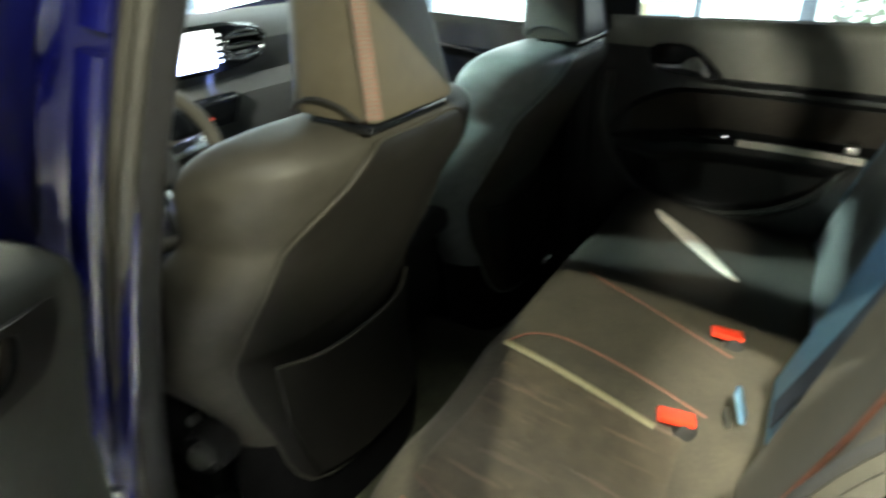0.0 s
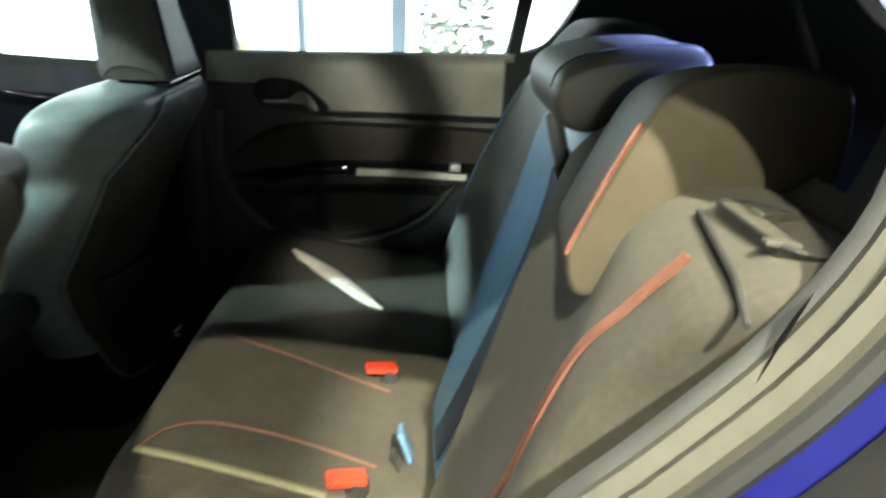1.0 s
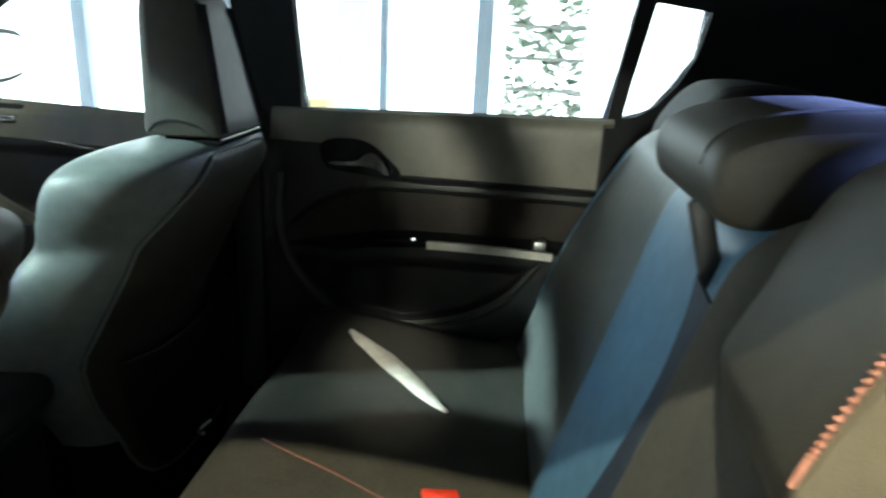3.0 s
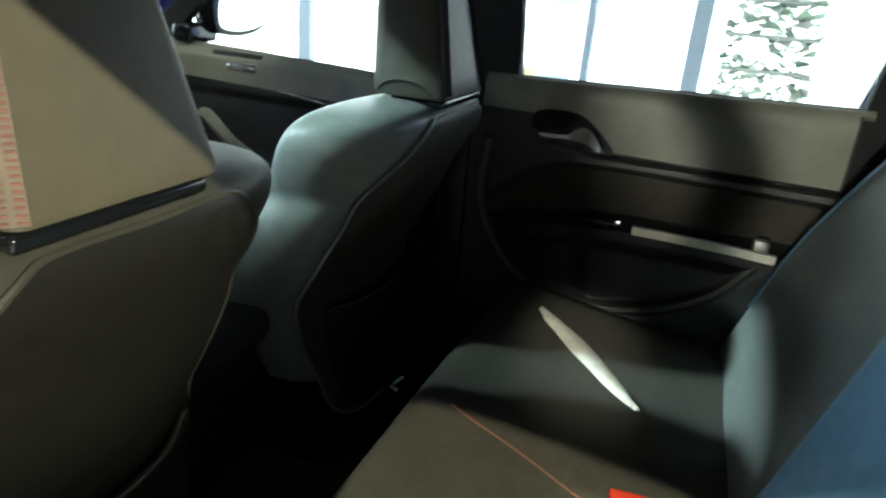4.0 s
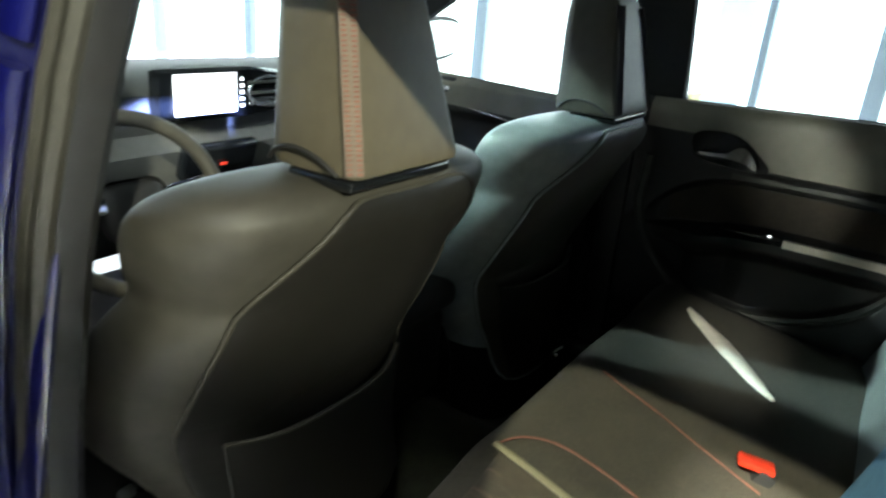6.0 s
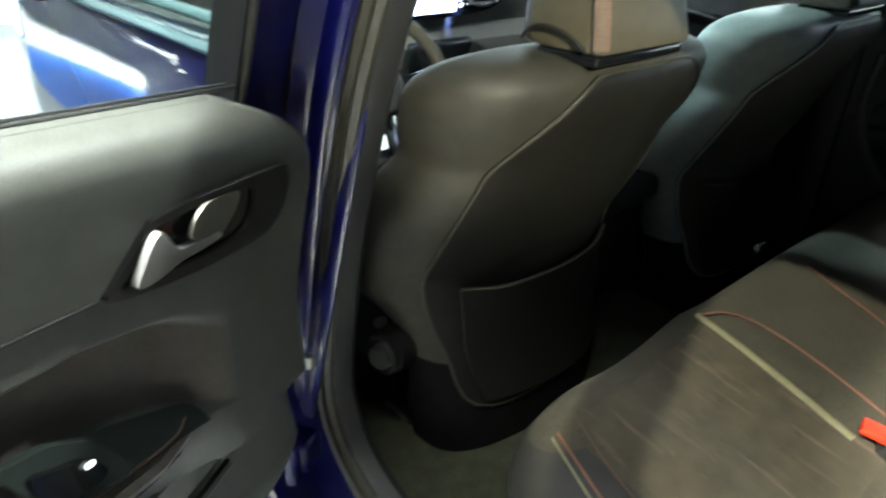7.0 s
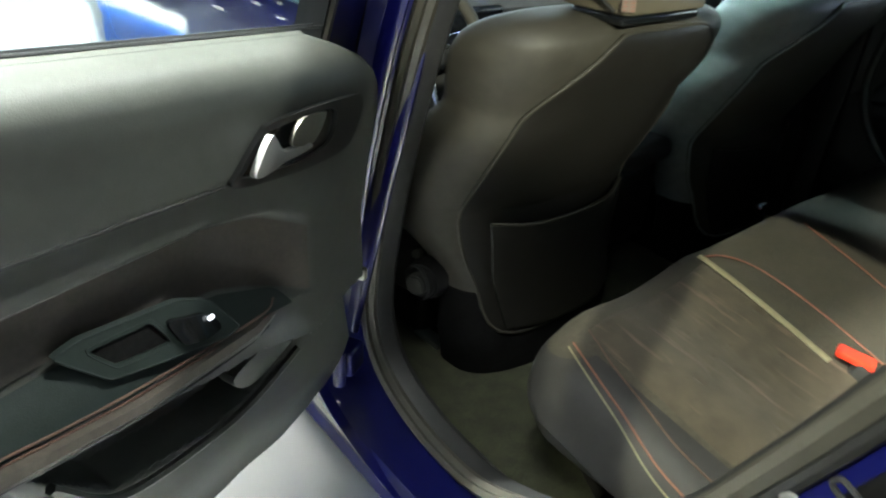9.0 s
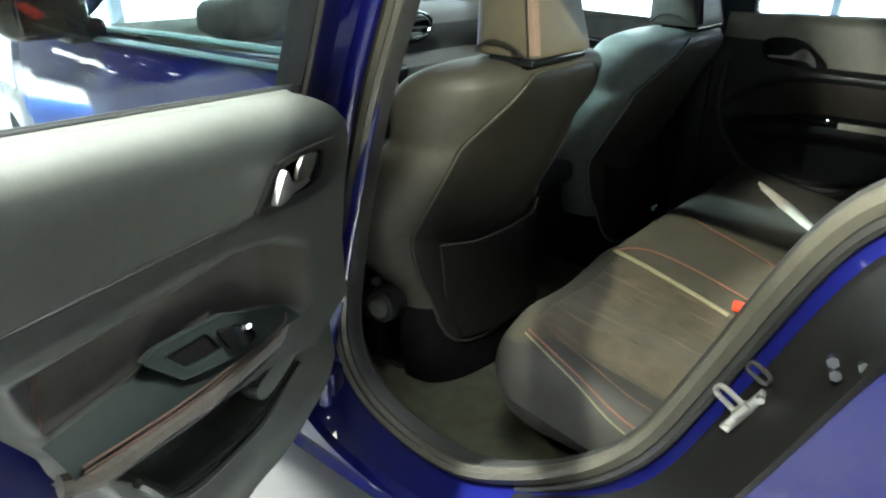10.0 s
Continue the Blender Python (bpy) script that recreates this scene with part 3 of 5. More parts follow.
lining_side = plate([(-1.62, 0.24), (1.0, 0.24), (1.0, 0.97), (0.42, 1.35), (-0.4, 1.37), (-1.4, 1.335), (-1.58, 1.15)], [R_WIN, R_QUA, F_WIN], lambda a, b, d: Vector((lean(b) + d, a, b)), 0.03, [(1, z) for z in (0.95, 1.0, 1.05, 1.1, 1.2, 1.3)])
part("side_lining", lining_side, HEADLINER, car, "black pillar and window surround trim")
for outline in (R_WIN, R_QUA, F_WIN):
    part("window_pane", plate(outline, [], lambda a, b, d: Vector((lean(b) + 0.035 + d * 0.1, a, b)), 0.03, [(1, 1.1), (1, 1.2), (1, 1.3)]), GLASS, car).visible_shadow = False
# Takes the lightened trim colour for its lit edge.
part("window_seal", sweep([Vector((lean(1.0) - 0.012, y, 0.990 + (-y - 0.1) * 0.022)) for y in np.linspace(-0.09, -0.80, 12)], disc(0.010, 8, 1, 1.3), (1, 0, 0)), UPPER_LIT, car)


def wheel(x, y, name="wheel"):
    w = part(name, cyl(0.20, 0.10, (x, y, 0.31), (1, 0, 0), 24, bevel=0.01), TRIM_DARK, car)
    tyre = [[Vector((x + a, y + (0.235 + r) * math.cos(t), 0.31 + (0.235 + r) * math.sin(t))) for a, r in ((-0.1, 0.0), (-0.105, 0.05), (-0.085, 0.078), (0.085, 0.078), (0.105, 0.05), (0.1, 0.0))] for t in np.linspace(0, 2 * math.pi, 49)]
    part("tyre", loft(tyre, True, False), TYRE, w)
    s = -1 if x < 0 else 1
    spokes = [rbox((0.03, 0.20, 0.035), 0.008, 2, (0, 0.11, 0)) for _ in range(10)]
    for k, b in enumerate(spokes):
        bmesh.ops.transform(b, matrix=Matrix.Translation((x + s * 0.075, y, 0.31)) @ Matrix.Rotation(k * math.pi / 5, 4, "X"), verts=b.verts)
    rim = loft([[Vector((x + s * a, y + r * math.cos(t), 0.31 + r * math.sin(t))) for a, r in ((0.105, 0.235), (0.09, 0.222), (0.02, 0.215))] for t in np.linspace(0, 2 * math.pi, 49)], False)
    part("rim", join(rim, *spokes), ALLOY, w, "silver alloy rim with ten spokes")


for y, x in ((1.50, 0.70), (-1.12, 0.76)):
    for sign in (-1, 1):
        wheel(sign * x, y)

# ---- left front door, closed ----
front_door = thing("front_door", "closed dark blue front door with clear window glass", "car door", "front doors")
part("skin", plate(FRONT_DOOR, [FRONT_WINDOW], side(-1, -0.003), 0.03, CUTS), PAINT, front_door)
part("window_pane", plate(FRONT_WINDOW, [], side(-1, 0.012), 0.005, CUTS), GLASS, front_door).visible_shadow = False
part("belt_strip", sweep([Vector((-lerp(OUT_X, z) - 0.006, y, z)) for y, z in ((0.115, 0.990), (0.3, 0.988), (0.5, 0.987), (0.7, 0.984), (0.95, 0.975))], disc(0.009, 8, 0.6, 1.5), (1, 0, 0)), TEAL_METAL, front_door, "blue-green satin belt strip under the window")
part("inner_belt_seal", sweep([Vector((-lerp(OUT_X, z) + 0.052, y, z + 0.012)) for y, z in ((0.12, 0.992), (0.35, 0.990), (0.6, 0.988), (0.93, 0.978))], disc(0.010, 8, 0.7, 1.5), (1, 0, 0)), TEAL_METAL, front_door, "blue-green inner belt seal")
part("window_frame", sweep([Vector((-lerp(OUT_X, b) + 0.004, a, b)) for a, b in [(p.x, p.y) for p in smooth_line([(a, b, 0) for a, b in FRONT_WINDOW], 4, True)]], disc(0.007, 6), (1, 0, 0), True), RUBBER_BLACK, front_door)
part("door_lining", plate([(0.2, 0.3), (0.98, 0.3), (1.0, 0.95), (0.12, 0.985)], [], lambda a, b, d: Vector((-0.77 + d, a, b)), 0.05), TRIM_DARK, front_door)
part("door_handle", rbox((0.02, 0.17, 0.03), 0.009, 3, (-0.905, 0.32, 0.86)), PAINT, front_door)
mirror = part("wing_mirror", rbox((0.17, 0.11, 0.13), 0.04, 4, (-0.965, 0.77, 1.055)), GLOSS, front_door, "gloss black door mirror")
part("mirror_glass", rbox((0.14, 0.008, 0.10), 0.003, 1, (-0.965, 0.713, 1.055), Matrix.Rotation(radians(15), 3, "Z")), GLOSS, mirror)
part("arm", rbox((0.09, 0.07, 0.05), 0.015, 3, (-0.88, 0.80, 1.0)), GLOSS, mirror)

# ---- right front door, closed: seen from inside ----
right_front = thing("front_door", "closed front door with dark lining and chrome inner handle", "car door", "front doors")


def lining_r(s, t):
    y = 1.0 - 0.93 * s
    z = 0.38 + (0.965 + 0.03 * (1 - s) - 0.38) * t
    w = 0.025 + 0.035 * step(0.56, 0.62, z) * step(0.74, 0.68, z) - 0.035 * step(0.955, 0.985, z) - 0.02 * step(0.60, 0.55, z) + 0.012 * step(0.86, 0.88, z)
    return Vector((0.70 - w, y, z))


part("door_lining", grid(lining_r, 40, 70), TRIM_DARK, right_front)
part("upper_panel", grid(lambda s, t: lining_r(s, 0.86 + 0.14 * t) - Vector((0.004, 0, 0)), 30, 12), UPPER_LIT, right_front, "upper panel lightened as if lit")
part("grab_handle", tube([(0.655, 0.72, 0.78), (0.615, 0.68, 0.82), (0.61, 0.60, 0.76), (0.655, 0.55, 0.70)], 0.016, 8, 5), UPPER_LIT, right_front)
part("trim_strip", sweep([Vector((0.668, y, z)) for y, z in ((0.85, 0.93), (0.68, 0.915), (0.5, 0.898), (0.33, 0.875))], disc(0.006, 6, 1, 1.4), (1, 0, 0)), CHROME, right_front)
part("bezel", rbox((0.012, 0.15, 0.06), 0.006, 2, (0.672, 0.62, 0.945)), TRIM_DARK, right_front)
part("door_handle", rbox((0.018, 0.09, 0.022), 0.008, 3, (0.662, 0.60, 0.94)), CHROME, right_front, "chrome inner handle")
oval = lambda pts, per=4: [(p.x, p.y) for p in smooth_line([(a, b, 0) for a, b in pts], per, True)]
SHAPE = [(0.752, 1.03), (0.78, 1.005), (0.86, 0.998), (0.95, 1.015), (0.985, 1.05), (0.985, 1.10), (0.95, 1.128), (0.85, 1.135), (0.775, 1.12), (0.752, 1.08)]
shell_rings = [[Vector((0.868 + (a - 0.868) * k, y, 1.066 + (b - 1.066) * k)) for a, b in oval(SHAPE)] for y, k in ((0.748, 0.97), (0.75, 1.02), (0.77, 1.03), (0.80, 0.98), (0.83, 0.86), (0.85, 0.66), (0.858, 0.4))]
mirror = part("wing_mirror", loft(shell_rings), GLOSS, right_front, "door mirror with dark shell")
part("mirror_glass", plate(offset_line(oval(SHAPE), -0.012), [], lambda a, b, d: Vector((a, 0.743 + 0.10 * (0.87 - a) * 0.3 + d * 0.2, b)), 0.01), CHROME, mirror, "bright mirror glass")
part("arm", rbox((0.12, 0.06, 0.05), 0.015, 3, (0.73, 0.80, 1.005)), GLOSS, mirror)

# ---- right rear door, closed: seen from inside ----
right_rear = thing("rear_door", "closed rear door with dark lining, armrest and chrome handle", "car door", "rear doors")
R_ARC = [(0.06, 0.86), (0.055, 0.72), (0.11, 0.60), (0.215, 0.522), (0.36, 0.508), (0.50, 0.54), (0.60, 0.60), (0.67, 0.69)]


def in_arc(u, z):
    """Below 0 outside the lower panel's curve."""
    zb = lerp([(0.055, 0.72), (0.11, 0.60), (0.215, 0.522), (0.36, 0.508), (0.50, 0.54), (0.60, 0.60), (0.67, 0.69), (0.8, 0.75)], u)
    return min(z - zb, (u - 0.055) * 0.8)


R_INS = [(0.05, 0.66), (0.081, 0.731), (0.129, 0.778), (0.18, 0.806), (0.223, 0.822), (0.30, 0.832), (0.42, 0.834), (0.76, 0.828)]
R_ARM = [(0.05, 0.68), (0.20, 0.690), (0.27, 0.704), (0.37, 0.716), (0.45, 0.716), (0.76, 0.714)]
R_INS, R_ARM = ([(p.x, p.y) for p in smooth_line([(a, b, 0) for a, b in k], 5)] for k in (R_INS, R_ARM))


def rr_depth(u, z):
    """How far the lining of the closed rear door stands into the car."""
    top, groove = 1.0 + 0.022 * u, 0.858 - 0.012 * (u - 0.3)
    ins, arm = lerp(R_INS, u), lerp(R_ARM, u)
    k = min(1.0, max(0.0, (z - (top - 0.04)) / 0.04))
    w = 0.022 - 0.03 * (1 - math.sqrt(max(0.0, 1 - 0.98 * k * k)))
    w -= 0.014 * step(0.10, 0.03, u) * step(0.9, 0.96, z)
    w += 0.012 * step(groove + 0.004, groove - 0.004, z) * step(0.28, 0.34, u)
    w -= 0.010 * math.exp(-((z - groove) / 0.004) ** 2) * step(0.28, 0.34, u)
    q = in_arc(u, z)
    inside = step(-0.004, 0.016, q)
    face = step(ins + 0.006, ins - 0.012, z) * step(0.055, 0.10, u)
    w -= 0.024 * face * step(arm - 0.004, arm + 0.004, z) + 0.004 * face
    w += 0.040 * inside * step(arm + 0.016, arm, z) * step(0.10, 0.22, u)
    w -= 0.058 * inside * step(arm - 0.024, arm - 0.075, z)
    w += 0.012 * step(0.0, -0.03, q)
    w -= 0.03 * step(0.46, 0.38, z)
    return w


def lining_rr(s, t):
    u = 0.02 + 0.76 * s
    z = 0.36 + (1.0 + 0.022 * u - 0.36) * t
    return Vector((0.705 - rr_depth(u, z), -u, z))


def rr_patch(low, high, u0, u1, lift, nu=50, nv=16):
    """A thin covering that follows the lining between two heights."""
    def f(s, t):
        u = u0 + (u1 - u0) * s
        z = low(u) + (high(u) - low(u)) * t
        return Vector((0.705 - rr_depth(u, z) - lift, -u, z))
    return grid(f, nu, nv)


# Same trim as the open door, darkened below and lightened above for light.
part("door_lining", grid(lining_rr, 120, 150), TRIM_DARK, right_rear)
part("lower_lip", tube([Vector((0.672, -u, z)) for u, z in R_ARC], 0.013, 8, 6, False, (1, 0, 0)), TRIM, right_rear, "raised grey lip round the door pocket")
part("upper_panel", rr_patch(lambda u: 0.866 - 0.012 * (u - 0.3) + 0.06 * step(0.34, 0.22, u), lambda u: 0.999 + 0.022 * u, 0.035, 0.775, 0.002, 60, 24), UPPER_LIT, right_rear, "soft upper panel lightened as if lit")
part("ridge", rr_patch(lambda u: lerp(R_INS, u) + 0.004, lambda u: 0.850 - 0.012 * (u - 0.3), 0.26, 0.775, 0.002, 60, 6), TRIM, right_rear, "grey moulded ridge over the insert")
part("fabric_insert", rr_patch(lambda u: lerp(R_ARM, u) + 0.018, lambda u: lerp(R_INS, u) - 0.014, 0.12, 0.77, 0.002, 60, 10), INSERT, right_rear, "brown-grey fabric insert")
part("armrest", rr_patch(lambda u: lerp(R_ARM, u) - 0.022, lambda u: lerp(R_ARM, u) + 0.012, 0.18, 0.42, 0.0015, 30, 8), TEAL_GLOSS, right_rear, "dark vinyl armrest")
part("armrest_trim", sweep([Vector((x, y, z)) for x, y, z in ((0.640, -0.41, 0.718), (0.634, -0.5, 0.719), (0.626, -0.6, 0.719), (0.612, -0.69, 0.719))], [(-0.012, -0.006), (-0.010, 0.006), (0.0, 0.011), (0.014, 0.011), (0.014, -0.006)], (0, 0, 1)), PALE, right_rear, "pale satin armrest strip")
part("switch_panel", rbox((0.03, 0.13, 0.006), 0.002, 2, (0.652, -0.335, 0.722)), GLOSS, right_rear)
part("switch_lamp", rbox((0.004, 0.006, 0.004), 0.001, 1, (0.640, -0.378, 0.729)), SCREEN, right_rear)
bez_r = [(p.x, p.y) for p in smooth_line([(-0.155, 0.925, 0), (-0.19, 0.941, 0), (-0.26, 0.936, 0), (-0.318, 0.893, 0), (-0.337, 0.866, 0), (-0.30, 0.858, 0), (-0.19, 0.868, 0), (-0.16, 0.885, 0)], 4, True)]
bez = part("handle_bezel", plate(bez_r, [], lambda a, b, d: Vector((0.677 + d, a, b)), 0.014), GLOSS, right_rear)
pull = [(-0.180, 0.890), (-0.235, 0.893), (-0.262, 0.912), (-0.282, 0.913), (-0.302, 0.895), (-0.314, 0.872), (-0.306, 0.868), (-0.285, 0.880), (-0.24, 0.884), (-0.185, 0.883)]
part("door_handle", plate([(p.x, p.y) for p in smooth_line([(a, b, 0) for a, b in pull], 3, True)], [], lambda a, b, d: Vector((0.664 - 0.008 * step(-0.24, -0.30, a) + d, a, b)), 0.009), CHROME, bez, "chrome door pull")
part("pillar_trim", loft([[Vector((x, y, z)) for x, y in ((0.70, 0.06), (0.672, 0.045), (0.664, 0.02), (0.672, -0.012), (0.70, -0.022))] for z in (0.30, 0.6, 0.9, 0.985)]), TRIM_DARK, right_rear)

# ---- left rear door, swung open ----
TH = radians(68)
HINGE = Matrix(((-math.sin(TH), math.cos(TH), 0, -0.8705), (-math.cos(TH), -math.sin(TH), 0, 0.0077), (0, 0, 1, 0), (0, 0, 0, 1)))
rear_door = thing("rear_door", "wide open rear door, grey lining inside and blue paint outside", "car door", "rear doors", "", HINGE)
belt = lambda u: 0.975 + 0.090 * u
groove = lambda u: 0.848 + 0.072 * u
IN_UP = [(0.02, 0.69), (0.088, 0.762), (0.161, 0.796), (0.25, 0.814), (0.356, 0.818), (0.60, 0.83)]
ARM_IN = [(0.02, 0.64), (0.078, 0.657), (0.143, 0.687), (0.237, 0.726), (0.377, 0.754), (0.6, 0.756)]
ARM_OUT = [(0.02, 0.655), (0.14, 0.676), (0.223, 0.689), (0.38, 0.699), (0.52, 0.723), (0.6, 0.73)]
ARM_LOW = [(0.02, 0.63), (0.10, 0.60), (0.248, 0.62), (0.377, 0.648), (0.495, 0.674), (0.6, 0.69)]
POCKET = [(0.09, 0.60), (0.111, 0.564), (0.185, 0.53), (0.261, 0.526), (0.392, 0.551), (0.47, 0.64), (0.5, 0.675)]
U_LEFT = [(0.362, 0.20), (0.374, 0.10), (0.392, 0.04), (0.42, 0.0), (0.5, -0.045), (0.6, -0.028), (0.76, -0.02), (0.84, -0.04), (0.90, -0.058), (0.93, -0.060), (0.955, -0.052), (0.975, -0.032), (0.99, 0.0), (1.003, 0.04)]
U_RIGHT_KNOTS = [(0.36, 0.38), (0.5, 0.44), (0.6, 0.485), (0.672, 0.525), (0.72, 0.546), (0.767, 0.57), (0.81, 0.585), (0.835, 0.62), (0.86, 0.72), (0.91, 0.80), (1.1, 0.84)]
U_RIGHT = [(p.x, p.y) for p in smooth_line([(a, b, 0) for a, b in U_RIGHT_KNOTS], 6)]


def trim_w(u, z):
    b, g = belt(u), groove(u)
    k = min(1.0, max(0.0, (z - (b - 0.062)) / 0.062))
    w = -0.05 * (1 - math.sqrt(max(0.0, 1 - k * k * 0.98)))
    if z < g + 0.02:
        w -= 0.010 * step(g + 0.002, g - 0.004, z) * step(0.1, 0.2, u)
        iu, ai, ao, al = lerp(IN_UP, u), lerp(ARM_IN, u), lerp(ARM_OUT, u), lerp(ARM_LOW, u)
        face = step(0.09, 0.19, u) * step(0.60, 0.55, u)
        if z > ai:
            w -= 0.026 * face * step(iu + 0.012, iu - 0.006, z)
        elif z > ao:
            w -= 0.026 * face * (z - ao) / max(1e-4, ai - ao)
        elif z > al:
            w -= 0.012 * face * step(ao, al, z)
        else:
            w -= 0.012 + 0.028 * step(al, al - 0.03, z) + 0.03 * step(0.48, 0.36, z)
            pz = lerp(POCKET, u)
            if 0.10 < u < 0.5:
                w -= 0.05 * step(pz - 0.004, pz + 0.012, z) * step(0.10, 0.13, u) * step(0.5, 0.47, u) * step(al + 0.002, al - 0.01, z)
    return w


def trim_point(s, t):
    z0 = 0.362 + (belt(0.3) - 0.362) * t
    ul, ur = lerp(U_LEFT, z0), lerp(U_RIGHT, z0)
    u = ul + (ur - ul) * s
    z = 0.362 + (belt(u) - 0.362) * t
    edge = min(u - ul, ur - u)
    return Vector((u, trim_w(u, z) - 0.045 * (1 - step(0.0, 0.022, edge)) ** 2, z))


part("door_lining", grid(trim_point, 170, 190), TRIM, rear_door, "grey moulded lining")
LOC = lambda pts: [Vector((u, w, z)) for u, z, w in pts]


def between(low, high, u0, u1, wl, wh, nu=50, nv=14, fat=0.0):
    return grid(lambda s, t: Vector((u0 + (u1 - u0) * s, wl + (wh - wl) * t + fat * math.sin(math.pi * t), lerp(low, u0 + (u1 - u0) * s) * (1 - t) + lerp(high, u0 + (u1 - u0) * s) * t)), nu, nv)


def insert_point(s, t):
    u = 0.11 + 0.435 * s
    z = lerp(ARM_IN, u) + 0.003 + (lerp(IN_UP, u) - 0.008 - lerp(ARM_IN, u)) * t
    return Vector((u, trim_w(u, z) + 0.0015, z))


part("fabric_insert", grid(insert_point, 80, 20), INSERT, rear_door, "brown-grey fabric insert")
part("armrest", between(ARM_OUT, ARM_IN, 0.15, 0.555, 0.004, -0.026, fat=0.004), TEAL, rear_door, "dark vinyl armrest")
for dz in (0.0, 0.007):
    part("armrest_stitch", tube(LOC([(0.17, 0.684 + dz, -0.008), (0.2, 0.683 + dz, 0.004), (0.3, 0.692 + dz, 0.007), (0.42, 0.705 + dz, 0.007), (0.545, 0.727 + dz, 0.005)]), 0.0014, 6, 6), STITCH_DULL, rear_door, "faint orange seam")
part("roll_groove", tube(LOC([(0.19, 0.664, 0.0), (0.25, 0.669, 0.011), (0.38, 0.681, 0.015), (0.53, 0.705, 0.012)]), 0.002, 6, 6), RUBBER_BLACK, rear_door)
part("armrest_roll", sweep(LOC([(0.15, 0.672, -0.030), (0.18, 0.674, -0.012), (0.22, 0.677, 0.002), (0.38, 0.686, 0.006), (0.53, 0.711, 0.004), (0.56, 0.72, -0.01)]), disc(0.012, 8, 1, 1), (0, 1, 0)), INSERT, rear_door)
part("insert_stitch", tube(LOC([(0.540, 0.822, -0.028), (0.549, 0.80, -0.028), (0.548, 0.775, -0.028)]), 0.002, 6, 4), STITCH_DULL, rear_door)
arm_face = lambda a, b, d: Vector((a, 0.007 - (b - 0.70) * 0.45 - d, b))
closed_line = lambda pts, per=4: [(p.x, p.y) for p in smooth_line([(a, b, 0) for a, b in pts], per, True)]
corners = lambda pts, r=0.006: [q for i, p in enumerate(pts) for q in (lambda a, b, c: [b.lerp(a, min(0.45, r / (a - b).length)), b.lerp(a, 0.3 * r / (a - b).length).lerp(b.lerp(c, 0.3 * r / (c - b).length), 0.5), b.lerp(c, min(0.45, r / (c - b).length))])(Vector(pts[i - 1]), Vector(p), Vector(pts[(i + 1) % len(pts)]))]
sw_line = [(p.x, p.y) for p in corners([(0.432, 0.768), (0.404, 0.771), (0.298, 0.757), (0.266, 0.742), (0.244, 0.702), (0.262, 0.700), (0.33, 0.713), (0.396, 0.728)], 0.008)]
well = [(p.x, p.y) for p in corners([(0.402, 0.759), (0.336, 0.753), (0.325, 0.727), (0.384, 0.736)], 0.006)]
sw = part("switch_panel", plate(sw_line, [well], lambda a, b, d: arm_face(a, b, d - 0.005), 0.009), TEAL, rear_door, "dark window switch panel with a deep well")
# Nearly flat; the shade of a deep well is painted black.
part("well", join(plate(offset_line(well, 0.002), [], lambda a, b, d: arm_face(a, b, d - 0.0012), 0.0012), loft([[arm_face(a, b, q) for a, b in well] for q in (-0.0045, -0.0010)], True, False)), MATT_BLACK, sw, "shallow finger well blackened like a deep one")
part("switch", plate(closed_line([(0.322, 0.747), (0.30, 0.743), (0.282, 0.737), (0.270, 0.722), (0.272, 0.715), (0.295, 0.717), (0.315, 0.721), (0.320, 0.730)], 3), [], lambda a, b, d: arm_face(a, b, d - 0.010 - 0.004 * math.sin(60 * (a - 0.27))), 0.006), GLOSS, sw)
part("switch_lamp", rbox((0.0075, 0.004, 0.0045), 0.001, 1, (0.281, 0.0085, 0.7345)), SCREEN, sw)
part("switch_rim", tube(LOC([(a, b, 0.0118 - (b - 0.70) * 0.45) for a, b in sw_line]), 0.0011, 6, 2, True, (0, 1, 0)), TEAL, sw)
part("well_rim", tube(LOC([(a, b, 0.0118 - (b - 0.70) * 0.45) for a, b in offset_line(well, 0.003)]), 0.0008, 6, 2, True, (0, 1, 0)), TEAL, sw)
part("seam_groove", tube(LOC([(u, groove(u) - 0.002, -0.003) for u in (0.235, 0.35, 0.48, 0.60)]), 0.003, 6, 5, False, (0, 1, 0)), TRIM_DARK, rear_door)
bez_out = closed_line([(0.231, 0.867), (0.222, 0.875), (0.184, 0.907), (0.168, 0.914), (0.10, 0.915), (0.02, 0.909), (-0.004, 0.902), (-0.004, 0.882), (0.016, 0.857), (0.05, 0.846), (0.12, 0.846), (0.19, 0.854), (0.225, 0.861)])
bez_in = closed_line([(0.218, 0.870), (0.206, 0.879), (0.180, 0.903), (0.165, 0.907), (0.10, 0.908), (0.063, 0.904), (0.056, 0.893), (0.064, 0.872), (0.085, 0.861), (0.13, 0.859), (0.19, 0.864), (0.212, 0.868)])
bez = part("handle_bezel", plate(bez_out, [bez_in], lambda a, b, d: Vector((a, 0.007 - d - 0.006 * step(0.05, -0.004, a), b)), 0.02), GLOSS_SOFT, rear_door, "black handle surround")
part("recess", plate(offset_line(bez_in, 0.004), [], lambda a, b, d: Vector((a, 0.0025 - d, b)), 0.004), GLOSS, bez)


def chamfered(bm, r):
    """Rounds the outer edges of a thin plate."""
    bmesh.ops.recalc_face_normals(bm, faces=bm.faces)
    rim = [e for e in bm.edges if len(e.link_faces) == 2 and e.calc_face_angle() > 0.9]
    bmesh.ops.bevel(bm, geom=rim, offset=r, segments=2, affect="EDGES", profile=0.6)
    return bm


